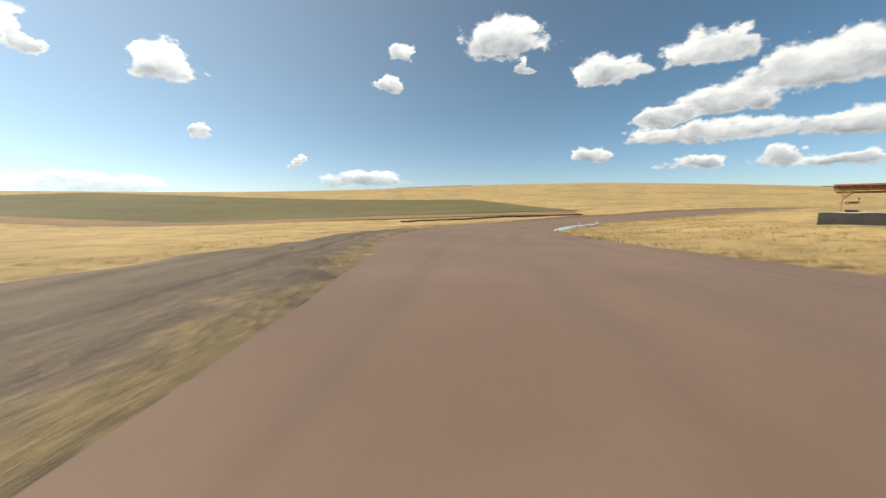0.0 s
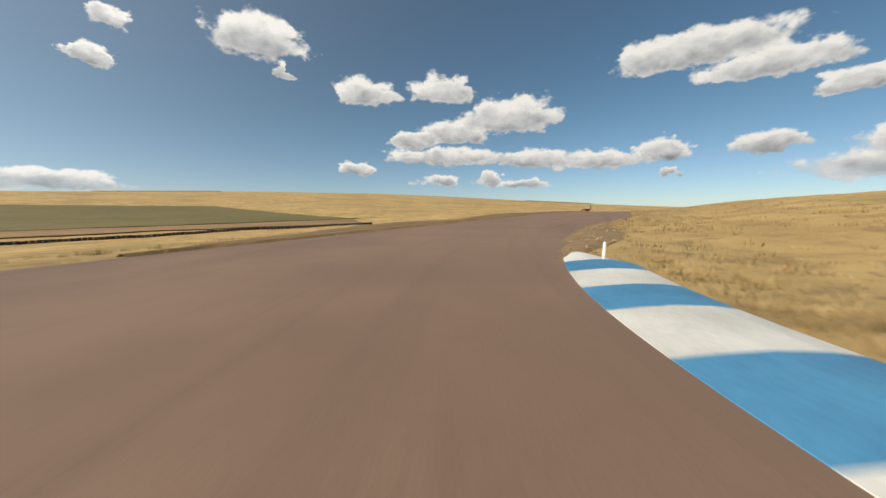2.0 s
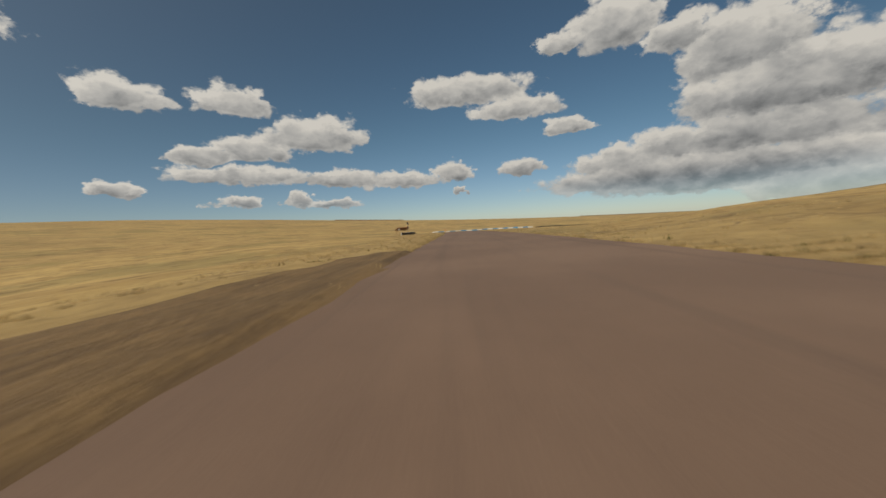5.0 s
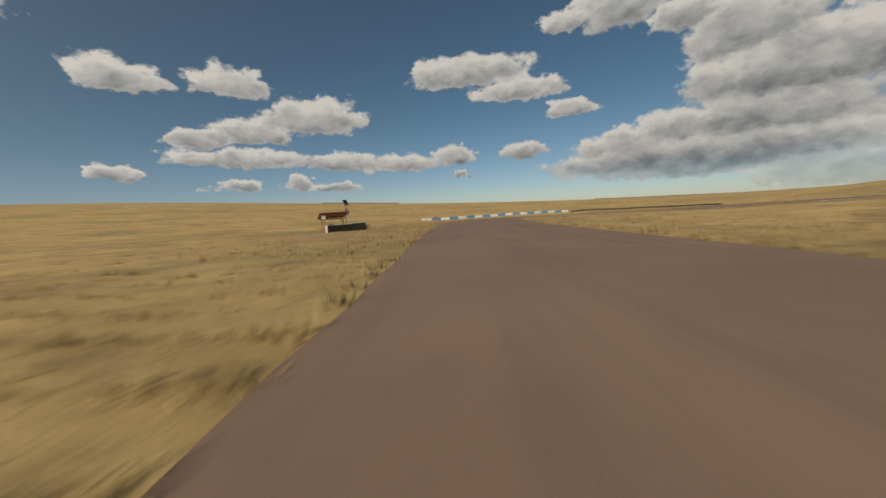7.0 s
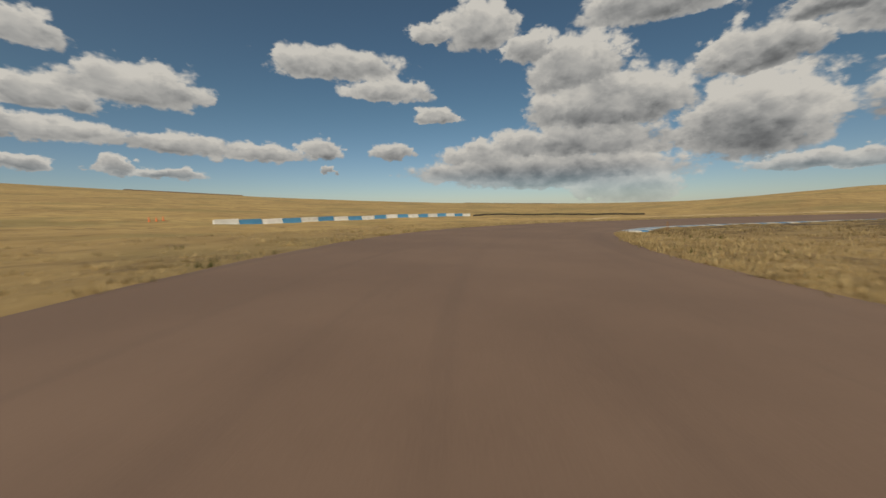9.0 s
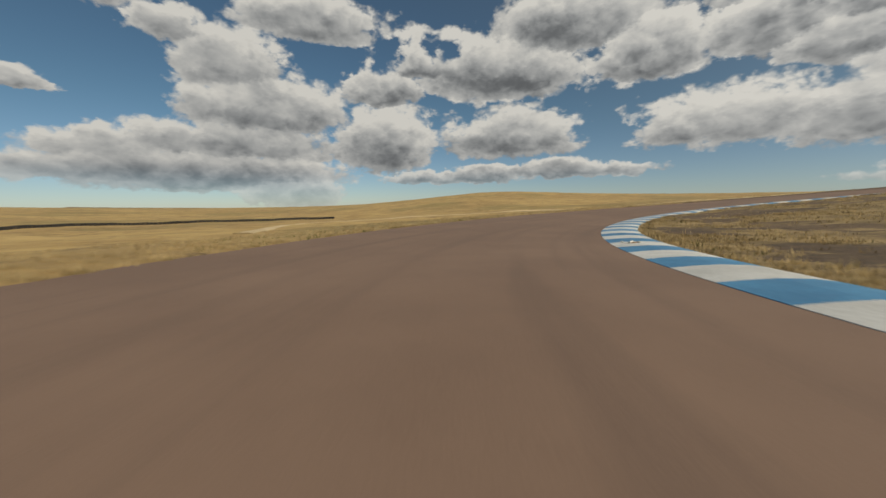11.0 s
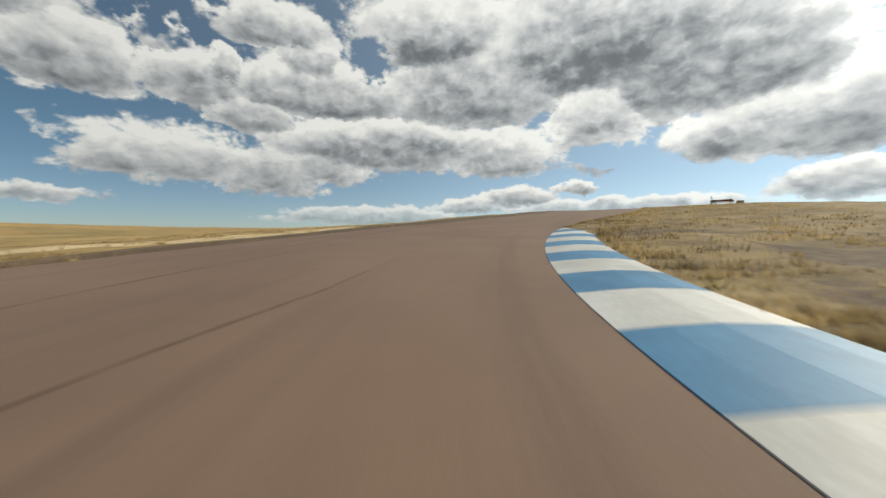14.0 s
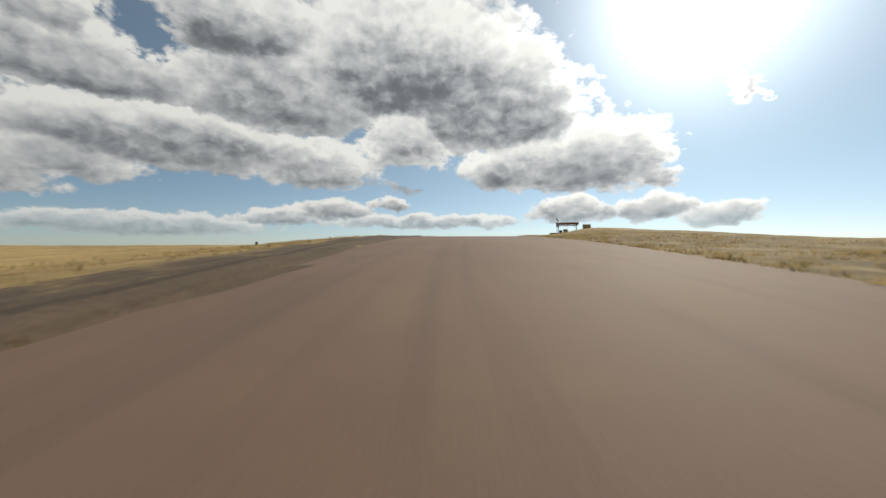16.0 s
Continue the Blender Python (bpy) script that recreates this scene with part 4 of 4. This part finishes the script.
def cone(x, y):
    ob = empty("traffic_cone", pose(x, y, gz(x, y) - 0.01, 0, 0, random.uniform(0, 90)), "orange traffic cone standing in dry grass", "cone", "orange cones")
    part("base", box((0.36, 0.36, 0.04), Matrix.Translation((0, 0, 0.02))), ORANGE, ob)
    part("body", tube(0.14, 0.03, 0.68, Matrix.Translation((0, 0, 0.03))), ORANGE, ob)
    part("collar", tube(0.085, 0.060, 0.16, Matrix.Translation((0, 0, 0.36))), SIGNWHITE, ob, "white collar")


for x, y in ((224.6, 176.6), (226.4, 177.1), (228.4, 177.8)):
    cone(x, y)


def stake(x, y, h, lean):
    ob = part("stake", tube(0.03, 0.018, h, pose(0, 0, 0, lean, lean * 0.4, 0), 7), TIMBER)
    ob.matrix_world = pose(x, y, gz(x, y) - 0.04)
    tagged(ob, "short weathered wooden stake in the verge", "stake", "verge stakes")


for x, y, h, a in ((166.1, 118.2, 0.42, 12), (166.4, 117.8, 0.40, -4), (202.3, 112.5, 0.75, 3), (202.6, 112.2, 0.72, -5), (23.2, 47.6, 0.35, 25), (55.2, 69.0, 0.45, 4)):
    stake(x, y, h, a)


# ---- skid marks and worn tracks ----
def skid(knots, width, label="dark rubber skid mark on the asphalt"):
    k = spline([(u, o, 0.0) for u, o in knots], 14)
    verts, faces = [], []
    for n, (u, o, _) in enumerate(k):
        i = (u + 2) * PER
        c = [np.interp(i, np.arange(len(ROAD)), q) for q in (ROAD[:, 0], ROAD[:, 1], ROAD[:, 2], RIGHT[:, 0], RIGHT[:, 1])]
        w = 0.5 * width * random.uniform(0.95, 1.05)
        for s in (-w, w):
            verts.append((c[0] + c[3] * (o + s), c[1] + c[4] * (o + s), c[2] + 0.005))
    faces = [(2 * n, 2 * n + 1, 2 * n + 3, 2 * n + 2) for n in range(len(k) - 1)]
    ob = mesh_object("skid_mark", verts, faces, SKID)
    lay = ob.data.uv_layers.new(name="UVMap")
    for loop in ob.data.loops:
        n, side = divmod(loop.vertex_index, 2)
        lay.data[loop.index].uv = (side, n / (len(k) - 1))
    tagged(ob, label, "skid mark", kind="structure")


skid([(4.12, 4.75), (3.96, 3.28), (3.88, 2.66), (3.79, 2.21), (3.71, 1.84), (3.60, 1.45), (3.45, 1.2)], 0.13)
skid([(4.0, 3.5), (3.88, 2.75), (3.79, 2.46), (3.71, 2.1), (3.60, 1.8), (3.45, 1.5)], 0.11)
skid([(4.40, 6.6), (4.29, 5.48), (4.21, 4.7), (4.10, 3.9)], 0.12)
skid([(3.75, 4.6), (3.71, 4.5), (3.54, 3.8), (3.33, 3.1), (3.21, 2.7), (3.05, 2.5)], 0.15)
skid([(2.21, -8.9), (1.95, -6.6), (1.67, -4.3)], 0.18)
skid([(2.12, -2.2), (1.88, -1.5), (1.71, -1.0), (1.4, -0.6)], 0.13)
skid([(8.95, 2.6), (8.6, 3.6), (8.33, 4.5), (8.2, 4.8), (7.8, 4.9), (7.5, 4.9), (7.25, 5.5), (7.0, 5.9)], 0.14)
skid([(8.9, 3.6), (8.5, 4.7), (8.1, 5.4)], 0.12)
skid([(14.75, -5.2), (14.38, -5.69), (14.25, -5.7), (14.1, -5.6), (13.7, -6.2), (13.3, -7.0)], 0.17)
skid([(14.6, -1.9), (14.29, -2.0), (14.21, -2.2), (14.1, -2.6), (13.8, -3.4)], 0.13)


def worn_track(knots, width, label):
    pts = spline([(x, y, 0.0) for x, y in knots], 20)[:, :2]
    t = np.gradient(pts, axis=0)
    t /= np.linalg.norm(t, axis=1)[:, None]
    verts, faces = [], []
    for n, (p, d) in enumerate(zip(pts, t)):
        for c in range(5):
            o = (c / 4 - 0.5) * width * (1 + 0.25 * noise.noise((n * 0.4, c, 2.0)))
            x, y = p[0] + d[1] * o, p[1] - d[0] * o
            verts.append((x, y, gz(x, y) + (0.06 if 0 < c < 4 else -0.06)))
    for n in range(len(pts) - 1):
        for c in range(4):
            q = n * 5 + c
            faces.append((q, q + 1, q + 6, q + 5))
    tagged(mesh_object("dirt_track", verts, faces, PALE, smooth=True), label, "track", kind="structure")


worn_track([(243, 107), (262, 97), (269, 82), (262, 68), (250, 60.5), (240, 56), (231, 49), (222, 40), (212, 31)], 2.4, "pale worn dirt track round the outside of the bend")


# ---- grass ----
def tufts(name, count, seed, reach, height, mat, label, span=None):
    """Clumps of blades scattered over the verges, thickest near the asphalt."""
    rng = np.random.default_rng(seed)
    i = rng.integers(10, len(ROAD) - 40, count)
    left = rng.random(count) < 0.5
    if span:
        i, left = rng.integers(station(span[0]), station(span[1]), count), np.zeros(count, bool)
    away = 0.12 + reach * rng.random(count) ** 2.0
    off = np.where(left, SIDE[i, 0] - away, SIDE[i, 1] + away + np.where(((i > station(1.5)) & (i < station(2.75))) | ((i > station(10.4)) & (i < station(15))), 1.75, 0.0))
    x, y = ROAD[i, 0] + RIGHT[i, 0] * off, ROAD[i, 1] + RIGHT[i, 1] * off
    at, o, _ = near_road(x, y)
    keep = (o < SIDE[at, 0] - 0.08) | (o > SIDE[at, 1] + 0.08)
    dirt = (left & (((i < station(1.4)) & (away > 2.0) & (away < 6.6)) | ((i > station(2.6)) & (i < station(5.5)) & (away < 6.5)) | ((i > station(14.4)) & (away < 3.2)))) & (rng.random(count) < 0.93)
    clump = lattice(x, y, 2.7, seed) + 0.8 * lattice(x, y, 0.9, seed + 1) - 0.9
    keep &= ~dirt & (clump + rng.normal(0, 0.2, count) > 0.05)
    keep &= (soil_at(x, y) < 0.4) | (rng.random(count) < 0.06)
    x, y = x[keep], y[keep]
    z = ground(x, y)
    n, blades = len(x), 7
    a = rng.random((n, blades)) * 2 * np.pi
    lean = rng.random((n, blades)) * 0.6 + 0.15
    h = height * (0.5 + rng.random((n, 1))) * (0.6 + 0.6 * rng.random((n, blades)))
    r = 0.38 * rng.random((n, blades))
    bx, by = x[:, None] + r * np.cos(a), y[:, None] + r * np.sin(a)
    w = 0.012 + 0.016 * rng.random((n, blades))
    px, py = -np.sin(a) * w, np.cos(a) * w
    tip = np.stack([bx + np.cos(a) * h * lean, by + np.sin(a) * h * lean, z[:, None] + h], -1)
    lo = np.broadcast_to(z[:, None] - 0.03, bx.shape)
    v = np.stack([np.stack([bx - px, by - py, lo], -1), np.stack([bx + px, by + py, lo], -1), tip], 2).reshape(-1, 3)
    me = bpy.data.meshes.new(name)
    me.vertices.add(len(v))
    me.vertices.foreach_set("co", v.ravel())
    me.loops.add(len(v))
    me.loops.foreach_set("vertex_index", np.arange(len(v)))
    me.polygons.add(len(v) // 3)
    me.polygons.foreach_set("loop_start", np.arange(0, len(v), 3))
    me.polygons.foreach_set("loop_total", np.full(len(v) // 3, 3))
    me.materials.append(mat)
    me.update()
    tagged(new(name, me), label, "grass", kind="stuff")


tufts("dry_grass", 90000, 5, 14.0, 0.115, BLADES, "dry straw-coloured grass clumps along the verges")
tufts("verge_weeds", 1400, 9, 6.0, 0.16, WEED, "dull green weeds among the dry grass")
tufts("bunch_grass", 7000, 21, 11.0, 0.16, BLADES, "taller bunches of dry grass on the banks")
tufts("brown_grass", 2600, 41, 12.0, 0.15, BROWN, "brown trampled grass among the straw")
tufts("kerb_grass", 6000, 33, 14.0, 0.11, BROWN, "rough clumps of dry grass behind the long kerb", (10.3, 15.4))


# ---- clods and crumbled kerb ----
def clods(name, count, seed, u0, u1, mat, label):
    """Turned-up lumps of pale earth strewn over the bare verge beside the road."""
    rng = np.random.default_rng(seed)
    i = rng.integers(station(u0), station(u1), count)
    off = SIDE[i, 1] + 0.15 + 1.9 * rng.random(count) ** 1.3
    x, y = ROAD[i, 0] + RIGHT[i, 0] * off + rng.normal(0, 0.3, count), ROAD[i, 1] + RIGHT[i, 1] * off + rng.normal(0, 0.3, count)
    z = ground(x, y) + 0.08
    verts, faces = [], []
    ring = [(0.0, 0.0, 1.0), (1.0, 0.0, 0.1), (0.3, 0.95, 0.0), (-0.8, 0.6, 0.2), (-0.8, -0.6, 0.0), (0.3, -0.95, 0.15), (0.0, 0.0, -0.6)]
    for n in range(count):
        r = 0.03 + 0.08 * rng.random() ** 2
        a = rng.random() * 6.28
        b = len(verts)
        for px, py, pz in ring:
            k = r * (0.7 + 0.6 * rng.random())
            verts.append((x[n] + k * (px * math.cos(a) - py * math.sin(a)), y[n] + k * (px * math.sin(a) + py * math.cos(a)), z[n] + 0.7 * k * pz))
        for q in range(5):
            c, d = b + 1 + q, b + 1 + (q + 1) % 5
            faces += [(b, c, d), (b + 6, d, c)]
    tagged(mesh_object(name, verts, faces, mat), label, "clods", kind="stuff")


clods("earth_clods", 120, 61, 2.55, 3.5, CLOD, "pale clods of dry earth on the scuffed verge")


def kerb_breakage(u, off):
    """A hole knocked into a kerb block: dark rubble filling and a few loose chips."""
    i = (u + 2) * PER
    c = [np.interp(i, np.arange(len(ROAD)), q) for q in (ROAD[:, 0], ROAD[:, 1], ROAD[:, 2], RIGHT[:, 0], RIGHT[:, 1], SIDE[:, 1])]
    off += c[5]
    ob = empty("broken_patch", pose(c[0] + c[3] * off, c[1] + c[4] * off, c[2] + 0.085, 0, 0, 25), "dark crumbled hole in the white kerb block", "hole")
    fill = bmesh.new()
    rim = [fill.verts.new(((0.30 + 0.09 * math.sin(3.1 * n) + 0.05 * math.sin(7.3 * n)) * math.cos(n * 0.524), 0.15 * (1 + 0.4 * math.sin(2.3 * n)) * math.sin(n * 0.524), -0.03)) for n in range(12)]
    mid = fill.verts.new((0, 0, 0.035))
    for n in range(12):
        fill.faces.new((rim[n], rim[(n + 1) % 12], mid))
    fill.faces.new(rim[::-1])
    part("rubble", fill, SCUFF, ob)
    for px, py, size in ((0.10, 0.05, 0.10), (-0.14, 0.0, 0.08), (0.36, 0.12, 0.07)):
        part("chip", box((size * 1.6, size, size * 0.6), pose(px, py, 0.03, 20, 12, 40 * px * 10)), CONCRETE, ob)


kerb_breakage(11.71, 0.6)
